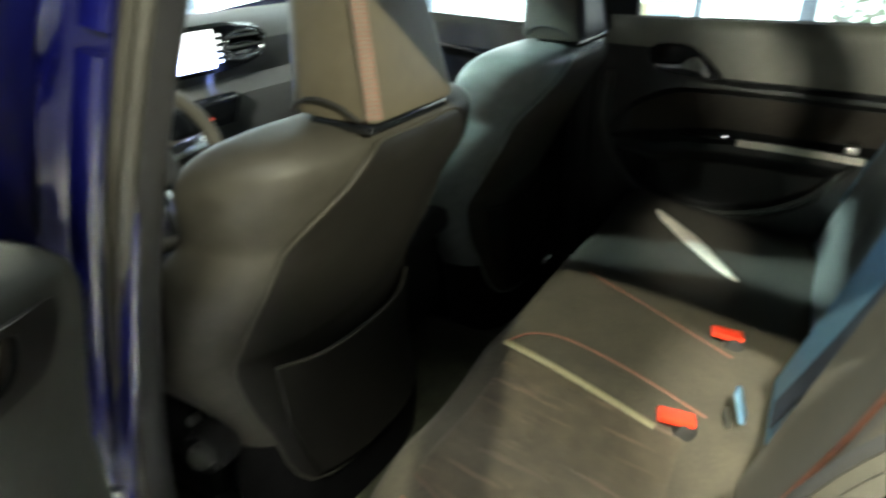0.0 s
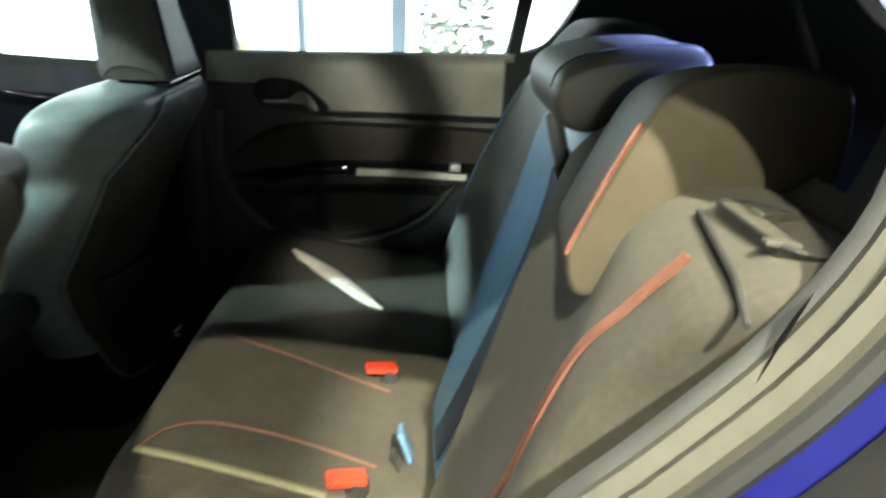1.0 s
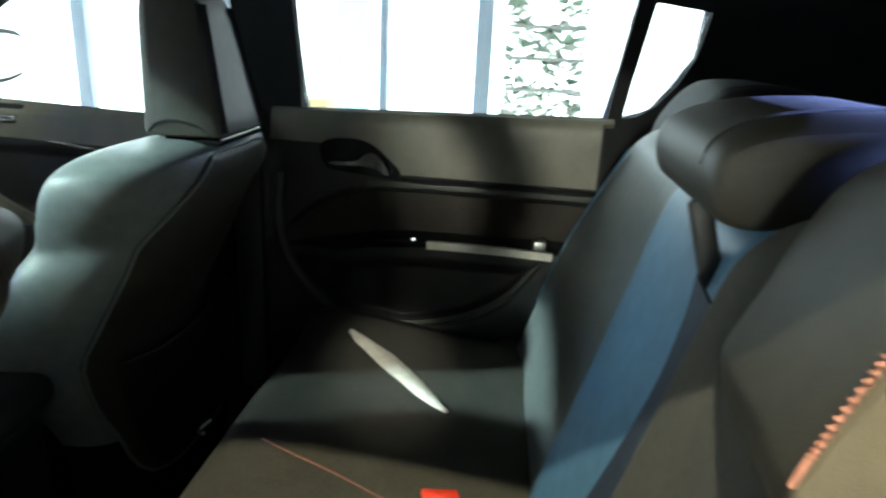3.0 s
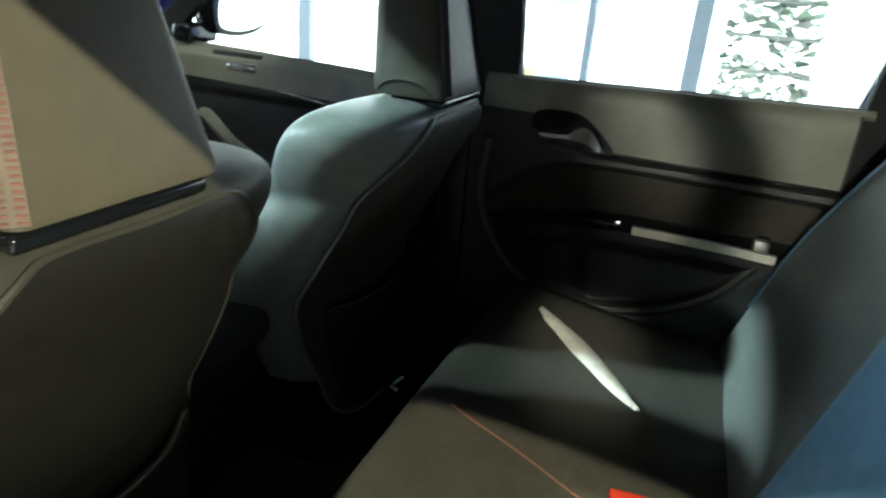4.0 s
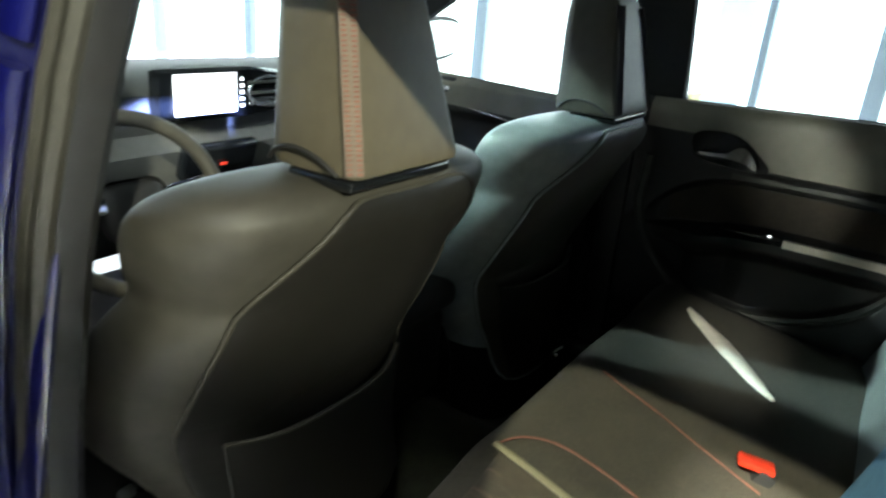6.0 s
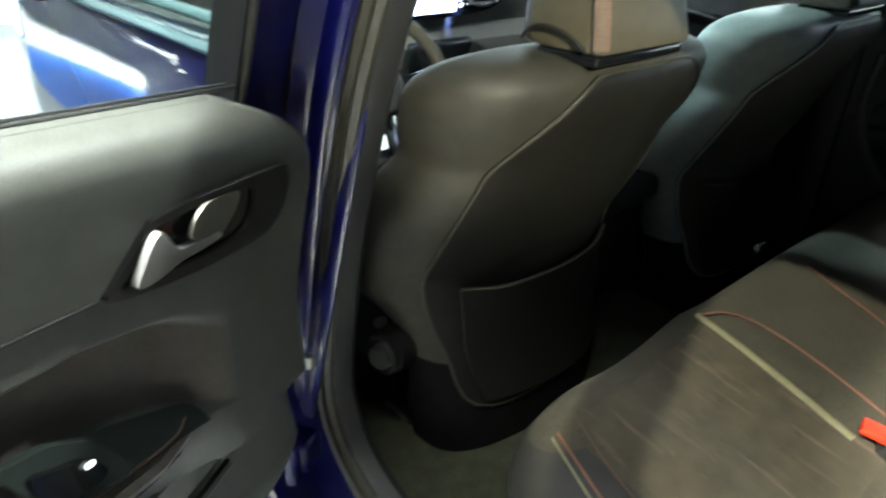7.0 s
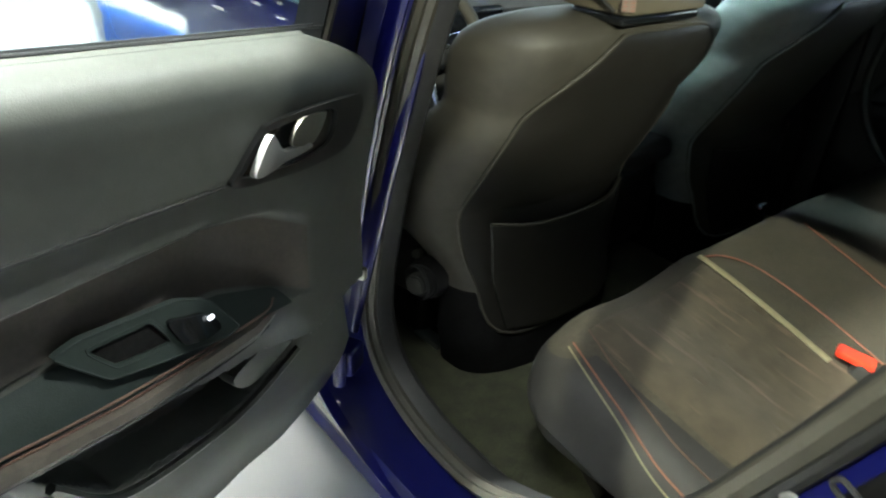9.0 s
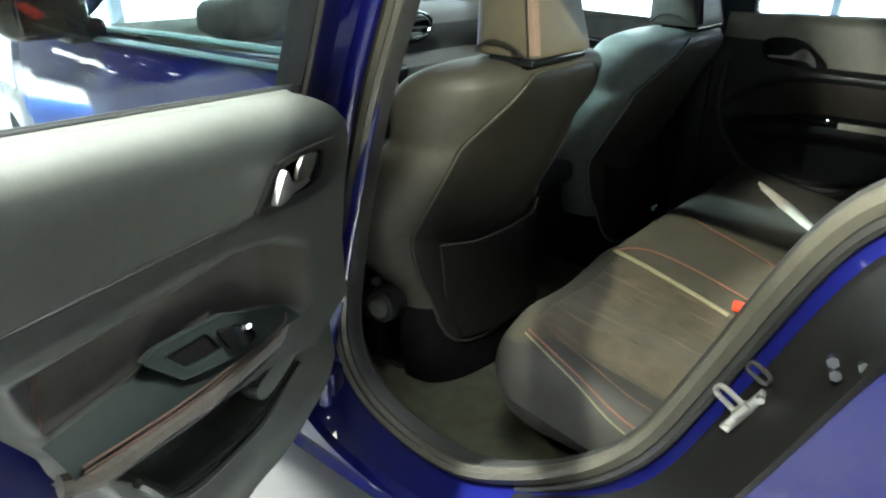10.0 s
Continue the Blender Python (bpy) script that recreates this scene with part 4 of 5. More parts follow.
lever = closed_line([(0.214, 0.8735), (0.208, 0.884), (0.195, 0.901), (0.185, 0.909), (0.179, 0.906), (0.170, 0.892), (0.160, 0.884), (0.135, 0.880), (0.112, 0.877), (0.110, 0.871), (0.135, 0.870), (0.165, 0.873), (0.190, 0.871), (0.206, 0.870)], 3)
part("door_handle", chamfered(plate(lever, [], lambda a, b, d: Vector((a, 0.012 + 0.012 * step(0.11, 0.20, a) - d, b)), 0.010), 0.0016), SILVER, bez, "satin chrome door pull")
cup = closed_line([(0.146, 0.885), (0.141, 0.899), (0.130, 0.907), (0.115, 0.909), (0.080, 0.904), (0.074, 0.900), (0.084, 0.884), (0.098, 0.874), (0.105, 0.873), (0.13, 0.879)], 3)
part("pull_plate", chamfered(plate(cup, [], lambda a, b, d: Vector((a, 0.006 + 0.009 * step(0.09, 0.14, a) - d, b)), 0.006), 0.0012), SATIN, bez, "satin metal finger plate")
# Painted shell with the window opening.
SHELL = [(-0.09, 0.60), (-0.07, 0.47), (-0.02, 0.38), (0.06, 0.345), (0.2, 0.335), (0.40, 0.35), (0.50, 0.45), (0.585, 0.62), (0.64, 0.80), (0.72, 0.90), (0.84, 0.99), (0.84, 1.0), (0.55, 0.98), (0.02, 0.94), (-0.07, 0.94), (-0.075, 0.8)]
FRAME = [(-0.066, 0.90), (0.3, 0.93), (0.84, 0.985), (0.91, 1.08), (0.92, 1.19), (0.87, 1.26), (0.6, 1.36), (0.2, 1.40), (-0.05, 1.40), (-0.066, 1.37)]
DOOR_WIN = [(0.02, 0.945), (0.3, 0.968), (0.55, 0.99), (0.72, 1.015), (0.80, 1.08), (0.82, 1.17), (0.78, 1.23), (0.5, 1.31), (0.1, 1.345), (0.02, 1.345), (0.0, 1.32), (0.0, 1.117), (0.002, 0.955)]
slant = lambda b: 0.30 * max(0.0, b - 0.95)
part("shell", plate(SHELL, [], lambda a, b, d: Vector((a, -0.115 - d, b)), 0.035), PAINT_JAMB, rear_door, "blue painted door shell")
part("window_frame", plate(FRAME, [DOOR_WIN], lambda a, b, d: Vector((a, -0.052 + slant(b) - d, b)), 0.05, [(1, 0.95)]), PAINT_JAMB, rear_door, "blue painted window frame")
part("window_pane", plate(DOOR_WIN, [], lambda a, b, d: Vector((a, -0.085 + slant(b) - d * 0.1, b)), 0.05), GLASS, rear_door).visible_shadow = False
rim_line = smooth_line([(a, b, 0) for a, b in DOOR_WIN], 5, True)
for mid, deep_half, rubber, words in ((-0.061, 0.010, RUBBER, "grey rubber channel inside the window frame"), (-0.087, 0.016, RUBBER_BLACK, "black outer channel of the window")):
    part("window_channel", sweep([Vector((p.x, mid + slant(p.y), p.y)) for p in rim_line], [(-0.003, -deep_half), (0.003, -deep_half), (0.003, deep_half), (-0.003, deep_half)], (0, 1, 0), True), rubber, rear_door, words)
part("window_seal", sweep([Vector((p.x, -0.066 + slant(p.y), p.y)) for p in rim_line], [(-0.005, -0.008), (0.005, -0.008), (0.006, 0.008), (-0.004, 0.008)], (0, 1, 0), True), RUBBER_BLACK, rear_door, "dark rubber window seal")
part("belt_cap", sweep([Vector((u, -0.062, belt(u))) for u in np.linspace(0.05, 0.80, 16)], [(-0.02, -0.03), (-0.02, 0.0), (-0.012, 0.003), (0.016, 0.003), (0.02, 0.0), (0.02, -0.03)], (0, 0, 1)), TRIM, rear_door, "grey cap along the window slot")
for dw in (-0.052, -0.066):
    part("belt_seal", sweep([Vector((u, dw, belt(u) + 0.004)) for u in np.linspace(0.0, 0.80, 16)], disc(0.0022, 6), (0, 0, 1)), RUBBER_BLACK, rear_door)

# Black strip put in for the dark gap between window frame and jamb.
part("gap_shade_strip", sweep(LOC([(-0.078, 0.93, -0.075), (-0.080, 1.12, -0.028), (-0.080, 1.36, 0.042)]), disc(0.013, 8), (0, 1, 0)), MATT_BLACK, rear_door, "black strip for the shaded gap along the door frame")
part("pocket_panel", tube(LOC([(0.10, 0.555, -0.036), (0.185, 0.522, -0.042), (0.261, 0.518, -0.042), (0.392, 0.542, -0.04), (0.46, 0.628, -0.03)]), 0.006, 6, 6), TRIM, rear_door)
ridge = closed_line([(0.222, 0.590), (0.176, 0.609), (0.125, 0.622), (0.09, 0.627), (0.077, 0.615), (0.078, 0.594), (0.11, 0.572), (0.15, 0.552), (0.185, 0.545), (0.21, 0.56)])
part("pocket_ridge", chamfered(plate(ridge, [], lambda a, b, d: Vector((a, -0.022 - 0.25 * (0.63 - b) - d, b)), 0.03), 0.006), TRIM, rear_door, "raised grey pad in front of the door pocket")

# ---- front seats ----
from mathutils import noise

def rear_y(z):
    """Where the back of a front seat's backrest lies at a height."""
    return -0.048 - (z - 0.851) * 0.506 if z > 0.62 else 0.069 - 0.05 * step(0.62, 0.30, z)


def super_ring(cx, cy, z, hw, hd, p=3.2, n=36, slope=0.0, pinch=0.0):
    out = []
    for i in range(n):
        a = 2 * math.pi * i / n
        c, s = math.cos(a), math.sin(a)
        x = hw * abs(c) ** (2 / p) * (1 if c >= 0 else -1)
        y = hd * abs(s) ** (2 / p) * (1 if s >= 0 else -1)
        out.append(Vector((cx + x * (1 - pinch * (s < 0) * abs(s)), cy + y, z + slope * y)))
    return out


# Height, half width, depth from the rear face to the widest point, and how far the top rolls forwards.
BACK = [(0.26, 0.210, 0.12, 0), (0.34, 0.225, 0.12, 0), (0.42, 0.215, 0.12, 0), (0.50, 0.232, 0.13, 0), (0.58, 0.285, 0.16, 0), (0.68, 0.300, 0.17, 0), (0.75, 0.296, 0.17, 0),
        (0.79, 0.281, 0.165, 0), (0.82, 0.262, 0.16, 0), (0.84, 0.263, 0.16, 0), (0.87, 0.276, 0.162, 0), (0.91, 0.286, 0.165, 0), (0.935, 0.284, 0.162, 0.004), (0.952, 0.274, 0.152, 0.012),
        (0.965, 0.252, 0.135, 0.024), (0.975, 0.215, 0.11, 0.04), (0.981, 0.16, 0.08, 0.06), (0.984, 0.08, 0.04, 0.085)]
BACK = [tuple(p) + (q,) for p, q in zip([(v.x, v.y, v.z) for v in smooth_line([b[:3] for b in BACK], 3)], [v.x for v in smooth_line([(b[3], 0, 0) for b in BACK], 3)])]


def back_ring(row, grow=0.0, n=56, p=2.7):
    """A section through a front backrest: softly rounded behind, bolsters at the sides."""
    z, hw, df, lift = row
    out = []
    for i in range(n):
        a = 2 * math.pi * i / n
        c, q = math.cos(a), math.sin(a)
        x = (hw + grow) * abs(c) ** (2 / p) * (1 if c >= 0 else -1)
        y = df * (1 - abs(q) ** (2 / p)) if q < 0 else df + 0.3 * df * abs(q) ** 0.6 * (1 - 0.7 * (1 - abs(c)) ** 2)
        out.append(Vector((x, rear_y(z) + lift + y - grow, z)))
    return out


def headrest_ring(off, z, k):
    """Plan of a front headrest at a height: six corners, slightly rounded."""
    h = z - 0.995
    off = off + 0.009 - 0.05 * h if off else 0.0
    half = [(0.103 - 0.16 * h, -0.098 + 0.2 * h), (0.108 - 0.20 * h, -0.014 + 0.12 * h), (0.100 - 0.2 * h, 0.045 + 0.1 * h)]
    pts = [Vector((off + x, y, z)) for x, y in half] + [Vector((off - x, y, z)) for x, y in half[::-1]]
    mid = sum(pts, Vector()) / 6
    pts = [mid + (p - mid) * k for p in pts]
    out = []
    for i, p in enumerate(pts):
        a, b = (pts[i - 1] - p), (pts[(i + 1) % 6] - p)
        r = (0.014 if i in (0, 5) else 0.03) * k
        a, b = p + a.normalized() * r, p + b.normalized() * r
        out += [a.lerp(p, t).lerp(p.lerp(b, t), t) for t in (0, 0.25, 0.5, 0.75, 1)]
    return out


def front_seat(cx, label):
    seat = thing("front_seat", label, "car seat", "front seats", "", Matrix.Translation((cx, 0, 0)))
    # The far backrest has its light put into the leather colour.
    part("backrest", loft([back_ring(row) for row in BACK if row[0] > 0.33]), LEATHER if cx < 0 else LEATHER_FAR_LIT, seat)
    # Foot of the backrest in black, its shade painted on.
    part("lower_shade", loft([back_ring(row, 0.003) for row in BACK if row[0] < 0.45]), MATT_BLACK, seat, "lower backrest blackened as if in shade")

    def shell(a, b, d):
        hw, df, lift = (lerp([(row[0], row[k]) for row in BACK], b) for k in (1, 2, 3))
        u = min(0.98, abs(a) / hw)
        return Vector((a, rear_y(b) + lift + df * (1 - (1 - u ** 2.7) ** (1 / 2.7)) - 0.007 + d, b))

    # Darker rear panel with its rounded top corners, and the map pocket on it.
    HALF_PANEL = [(0.0, 0.9635), (0.09, 0.9635), (0.122, 0.952), (0.150, 0.925), (0.196, 0.859), (0.220, 0.78), (0.232, 0.68), (0.230, 0.58), (0.195, 0.47), (0.16, 0.37), (0.0, 0.36)]
    outline = [(p.x, p.y) for p in smooth_line([(a, b, 0) for a, b in HALF_PANEL + [(-a, b) for a, b in HALF_PANEL[-2:0:-1]]], 4, True)]
    fine = [(0, x) for x in np.linspace(-0.22, 0.22, 19)] + [(1, z) for z in np.linspace(0.40, 0.955, 24)]
    part("rear_panel", plate(outline, [], shell, 0.012, fine), PANEL_SHADE if cx < 0 else LEATHER, seat, "darker panel on the back of the seat")
    part("panel_piping", sweep([shell(a, b, 0.001) for a, b in outline], disc(0.0034, 6), (0, 1, 0), True), LEATHER if cx < 0 else LEATHER_FAR_LIT, seat)
    POCK = [(-0.182, 0.602), (-0.10, 0.592), (0.02, 0.588), (0.12, 0.592), (0.185, 0.608), (0.190, 0.50), (0.175, 0.38), (0.0, 0.365), (-0.15, 0.38), (-0.172, 0.48)]
    sag = lambda a, b: 0.008 + 0.016 * step(0.40, 0.59, b) * (1 - (a / 0.2) ** 4)
    part("map_pocket", plate(POCK, [], lambda a, b, d: shell(a, b, -sag(a, b) + d * 0.5), 0.012, [(0, x) for x in np.linspace(-0.16, 0.17, 15)] + [(1, z) for z in np.linspace(0.4, 0.58, 10)]), PANEL_SHADE, seat, "slack leather map pocket")
    part("pocket_hem", sweep(smooth_line([shell(a, b, -sag(a, b) - 0.001) for a, b in POCK[:5]], 4), disc(0.0035, 6), (0, 1, 0)), LEATHER, seat)
    part("pocket_edge", sweep(smooth_line([shell(a, b, -sag(a, b) * 0.8) for a, b in ((-0.182, 0.602), (-0.176, 0.55), (-0.172, 0.48))], 4), disc(0.003, 6), (0, 1, 0)), PANEL_SHADE, seat)
    part("pocket_edge", sweep(smooth_line([shell(a, b, -sag(a, b)) for a, b in ((0.185, 0.608), (0.189, 0.55), (0.190, 0.49))], 4), disc(0.006, 6), (0, 1, 0)), PANEL_SHADE, seat)
    # Headrest: flat faces that meet in corners, narrower towards the top, with a stitched seam on the rear corners.
    off = -0.035 if cx < 0 else 0.0
    head = part("headrest", loft([headrest_ring(off, z, k) for z, k in ((0.988, 0.90), (0.991, 0.97), (0.998, 1.0), (1.02, 1.0), (1.06, 1.0), (1.10, 1.0), (1.14, 1.0), (1.18, 0.99), (1.205, 0.94), (1.222, 0.84), (1.232, 0.66), (1.236, 0.4))]), HEADREST_LIT if cx < 0 else LEATHER, seat)
    for s in ((-1,) if cx < 0 else (-1, 1)):
        seam = [(off - 0.05 * h * (cx < 0) + s * (0.0925 - 0.16 * h), -0.0965 + 0.2 * h, 0.995 + h) for h in (0.001, 0.03, 0.08, 0.13, 0.18, 0.205)]
        part("stitched_seam", strap(seam, 0.020, 0.004, (0.75, -0.66 * -s, 0.0), 6), SEAM if cx < 0 else LEATHER_BLACK, head, "tan stitched corner seam" if cx < 0 else "black corner seam")
    if cx < 0:
        for k in range(40):
            h = 0.004 + 0.195 * k / 39
            for q in (-0.0055, 0.0055):
                part("stitch", rbox((0.006, 0.002, 0.0019), 0, 1, (off - 0.0925 + 0.11 * h + q * 0.75 - 0.0014, -0.0985 + 0.2 * h - q * 0.66, 0.995 + h), Matrix.Rotation(radians(-41), 3, "Z")), STITCH, head)
    for x in (-0.055, 0.055):
        part("post", cyl(0.0065, 0.07, (off + x, -0.045, 0.965), (0, 0.15, 1), 12), CHROME, seat, "chrome headrest post")
        part("post_guide", rbox((0.03, 0.03, 0.014), 0.005, 2, (off + x, -0.045, 0.984)), GLOSS, seat)
    cxh = off
    part("headrest_tray", rbox((0.19, 0.10, 0.014), 0.005, 3, (cxh, -0.045, 0.982)), GLOSS, seat, "gloss black tray under the headrest")
    arch_line = [(cxh - x, y, z) for x, y, z in ((0.100, 0.028, 0.996), (0.1045, 0.012, 1.010), (0.1065, -0.014, 1.017), (0.105, -0.05, 1.011), (0.1015, -0.08, 0.994))]
    part("lower_piping", tube(arch_line, 0.0028, 6, 5), LEATHER_BLACK, head)
    # Seat cushion and its base.
    cush = [super_ring(0, 0.47, z, hw, hd, 4.0, 44, 0.12) for z, hw, hd in ((0.36, 0.21, 0.24), (0.40, 0.25, 0.27), (0.46, 0.262, 0.285), (0.51, 0.255, 0.28), (0.535, 0.23, 0.255), (0.54, 0.15, 0.2))]
    part("cushion", loft(cush), LEATHER_BLACK, seat)
    part("base", rbox((0.42, 0.44, 0.12), 0.03, 3, (0, 0.45, 0.30)), TRIM_DARK, seat)
    side_s = -1 if cx < 0 else 1
    rec = part("recliner_cover", cyl(0.045, 0.04, (side_s * 0.250, 0.168, 0.456), (side_s, -0.35, 0.1), 24, 0.036, 0.004), GLOSS_SOFT, seat, "black recliner cover")
    part("ring", sweep([Vector((side_s * 0.272, 0.166 + 0.034 * math.cos(a), 0.457 + 0.034 * math.sin(a))) for a in np.linspace(0, 2 * math.pi, 25)[:-1]], disc(0.003, 6), (1, 0, 0), True), TRIM_DARK, rec)
    part("knob", cyl(0.024, 0.03, (side_s * 0.272, 0.162, 0.458), (side_s, -0.35, 0.1), 20, 0.020, 0.003), TRIM, rec)
    part("hinge_bolt", cyl(0.009, 0.02, (side_s * 0.255, 0.19, 0.505), (side_s, -0.5, 0.4), 10), STEEL, rec)
    part("seat_rail", rbox((0.03, 0.5, 0.03), 0.006, 2, (side_s * 0.19, 0.42, 0.255)), STEEL, seat)
    return seat


front_seat(-0.365, "front seat in dark leather with orange headrest stitching")
front_seat(0.375, "front seat in dark leather beside the closed door")

# ---- rear bench ----
bench = thing("rear_bench", "rear bench in dark fabric and leather with orange stitching", "car seat")


def top_z(x, y):
    """Height of the rear cushion."""
    z = 0.562 + 0.16 * (y + 0.187)
    z -= 0.20 * max(0, y + 0.215) ** 1.5 * 4.0
    z -= 0.085 * step(-0.50, -0.74, x) ** 1.5
    z += 0.008 * math.exp(-((x + 0.25) / 0.05) ** 2)
    z -= 0.014 * math.exp(-((x + 0.42) / 0.10) ** 2) + 0.014 * math.exp(-((x - 0.42) / 0.14) ** 2)
    return z


def front_y(x):
    return -0.142 - 0.10 * step(0.56, 0.72, abs(x)) ** 2


HALF, BACK_Y = 0.70, -0.68


def outline_of_cushion():
    """Plan of the cushion, with its rounded front corners, and the share of side in each point."""
    pts = [(x, front_y(x) if abs(x) < 0.56 else None) for x in np.linspace(-0.605, 0.605, 57)]
    out = [(x, -0.142, 0.0) for x, _ in pts]
    out += [(0.605 + 0.095 * math.sin(a), -0.237 + 0.095 * math.cos(a), math.sin(a) ** 2) for a in np.linspace(0.1, math.pi / 2, 12)]
    out += [(0.70, y, 1.0) for y in np.linspace(-0.26, BACK_Y, 18)]
    out += [(x, BACK_Y, 0.0) for x in np.linspace(0.64, -0.64, 33)]
    out += [(-0.70, y, 1.0) for y in np.linspace(BACK_Y, -0.26, 18)]
    out += [(-0.605 - 0.095 * math.sin(a), -0.237 + 0.095 * math.cos(a), math.sin(a) ** 2) for a in np.linspace(math.pi / 2, 0.1, 12)]
    return out


PLAN = outline_of_cushion()


def plan_inset(i, d):
    (ax, ay, _), (bx, by, _) = PLAN[i - 1], PLAN[(i + 1) % len(PLAN)]
    n = Vector((by - ay, ax - bx, 0)).normalized()
    return Vector((PLAN[i][0], PLAN[i][1], 0)) + n * d


def seat_rim(phi_of, i):
    """A point on the rolled edge of the cushion."""
    w = PLAN[i][2]
    r = 0.05 + 0.045 * w
    phi = phi_of(w)
    q, e = plan_inset(i, r), plan_inset(i, r * (1 - math.cos(phi)))
    return Vector((e.x, e.y, top_z(q.x, q.y) - r * (1 - math.sin(phi))))


def seat_z(x, y):
    """Height of the cushion with its rolled outer edge."""
    k = max(0.0, abs(x) - (HALF - 0.095))
    xx = math.copysign(min(abs(x), HALF - 0.095), x)
    return top_z(xx, y) - (0.095 - math.sqrt(max(1e-6, 0.095 ** 2 - k * k)))


N_PLAN = range(len(PLAN))
low = [[Vector((plan_inset(i, d + e * PLAN[i][2]).x, plan_inset(i, d + e * PLAN[i][2]).y, z)) for i in N_PLAN] for z, d, e in ((0.25, 0.17, 0.0), (0.285, 0.125, 0.0), (0.32, 0.085, 0.0), (0.355, 0.05, 0.0), (0.39, 0.022, 0.0), (0.43, 0.005, 0.0))]
end_phi = lambda w: radians(40 + 50 * w)
rim_rings = low + [[seat_rim(lambda w: end_phi(w) * k / 6, i) for i in N_PLAN] for k in range(7)]
top_rings = [[seat_rim(lambda w: end_phi(w) + (math.pi / 2 - end_phi(w)) * k / 4, i) for i in N_PLAN] for k in range(5)]
for k in range(1, 21):
    ring_now = []
    for i in N_PLAN:
        q = plan_inset(i, 0.05 + 0.045 * PLAN[i][2])
        x, y = q.x * (1 - k / 20 * 0.9), q.y + (-0.42 - q.y) * k / 20
        ring_now.append(Vector((x, y, top_z(x, y) + 0.0012 * math.sin(31 * x + 19 * y) * math.sin(23 * y - 11 * x))))
    top_rings.append(ring_now)
part("cushion", loft(top_rings), FABRIC, bench, "dark grey-brown fabric cushion")
part("cushion_edge", loft(rim_rings, True, False), LEATHER_BLACK, bench, "black leather cushion edge and side bolsters")


def suede(s, t):
    x, y = -0.588 + 0.318 * s - 0.012 * t, -0.20 - 0.30 * t
    edge = min(s, 1 - s, t, 1 - t)
    fold = abs(noise.noise((11 * s + 3 * t, 3.5 * t - 3 * s, 1.7))) + 0.5 * abs(noise.noise((24 * s, 9 * t + 6 * s, 4.1)))
    return Vector((x, y, seat_z(x, y) + 0.004 * step(0, 0.03, edge) - 0.0042 * math.exp(-12 * fold) * step(0, 0.05, edge)))


part("suede_panel", grid(suede, 70, 70), SUEDE, bench, "creased brown suede seat centre")


def on_seat(pts, lift=0.004):
    return [(x, y, seat_z(x, y) + lift) for x, y in pts]


part("piping", sweep(smooth_line(on_seat([(-0.262, -0.187), (-0.272, -0.26), (-0.285, -0.36), (-0.300, -0.455)], 0.005), 6), disc(0.005, 8, 1.3, 0.7)), PIPING, bench, "pale yellow piping")
part("stitch_line", sweep(smooth_line(on_seat([(-0.262, -0.187), (-0.215, -0.212), (-0.183, -0.26), (-0.185, -0.34), (-0.205, -0.43), (-0.235, -0.52)]), 6), disc(0.0019, 6, 1.2, 0.7)), STITCH, bench, "orange stitch line")
part("stitch_line", sweep(smooth_line(on_seat([(0.075, -0.225), (0.06, -0.268), (0.035, -0.35), (0.005, -0.43), (-0.03, -0.53)]), 6), disc(0.0018, 6, 1.2, 0.7)), STITCH, bench, "orange stitch line")
for dx, m in ((0.0, PIPING), (0.011, STITCH), (0.045, STITCH_DULL)):
    part("stitch_line", sweep(smooth_line([(x + dx, y, seat_z(x + dx, y) + 0.0008) for x, y in ((-0.628, -0.20), (-0.648, -0.27), (-0.662, -0.33), (-0.680, -0.41), (-0.685, -0.50))], 6), disc(0.0017, 6)), m, bench, "orange stitch line")
for x, y in ((-0.282, -0.488), (0.015, -0.518)):
    z = top_z(x, y)
    stalk = part("buckle_stalk", rbox((0.034, 0.03, 0.05), 0.008, 2, (x, y - 0.004, z - 0.004), Euler((0.5, 0, 0.2)).to_matrix()), TRIM_DARK, bench)
    part("release_button", rbox((0.030, 0.056, 0.012), 0.004, 2, (x, y + 0.006, z + 0.022), Euler((0.12, 0, 0.25)).to_matrix()), RED, stalk, "bright red buckle button")
# A patch of light on the bolster, modelled as a cream strip.
part("light_strip", loft([[Vector((x - w, y + w, top_z(x, y) - 0.004)), Vector((x - w * 0.4, y + w * 0.4, top_z(x, y) + 0.006)), Vector((x + w * 0.4, y - w * 0.4, top_z(x, y) + 0.006)), Vector((x + w, y - w, top_z(x, y) - 0.004))] for x, y, w in ((0.525, -0.262, 0.005), (0.50, -0.29, 0.016), (0.45, -0.345, 0.023), (0.39, -0.40, 0.023), (0.33, -0.455, 0.016), (0.285, -0.497, 0.004))], True), PALE, bench, "cream strip standing for light on the cushion")
part("front_clip", tube([(0.085, -0.125, 0.55), (0.10, -0.11, 0.545), (0.125, -0.118, 0.55)], 0.004, 6, 4), CHROME, bench)


def back_y(x, z):
    """Front face of the rear backrest."""
    y = -0.74 - (z - 1.06) * 0.29
    y += 0.02 * math.exp(-((abs(x) - 0.63) / 0.06) ** 2) * step(1.08, 0.95, z)
    y -= 0.012 * math.exp(-((x + 0.42) / 0.12) ** 2)
    return y


LEFT_EDGE = [(0.47, -0.64), (0.7, -0.648), (0.85, -0.660), (0.916, -0.676), (0.966, -0.692), (1.02, -0.722), (1.045, -0.738), (1.062, -0.745)]


PROFILE = {}


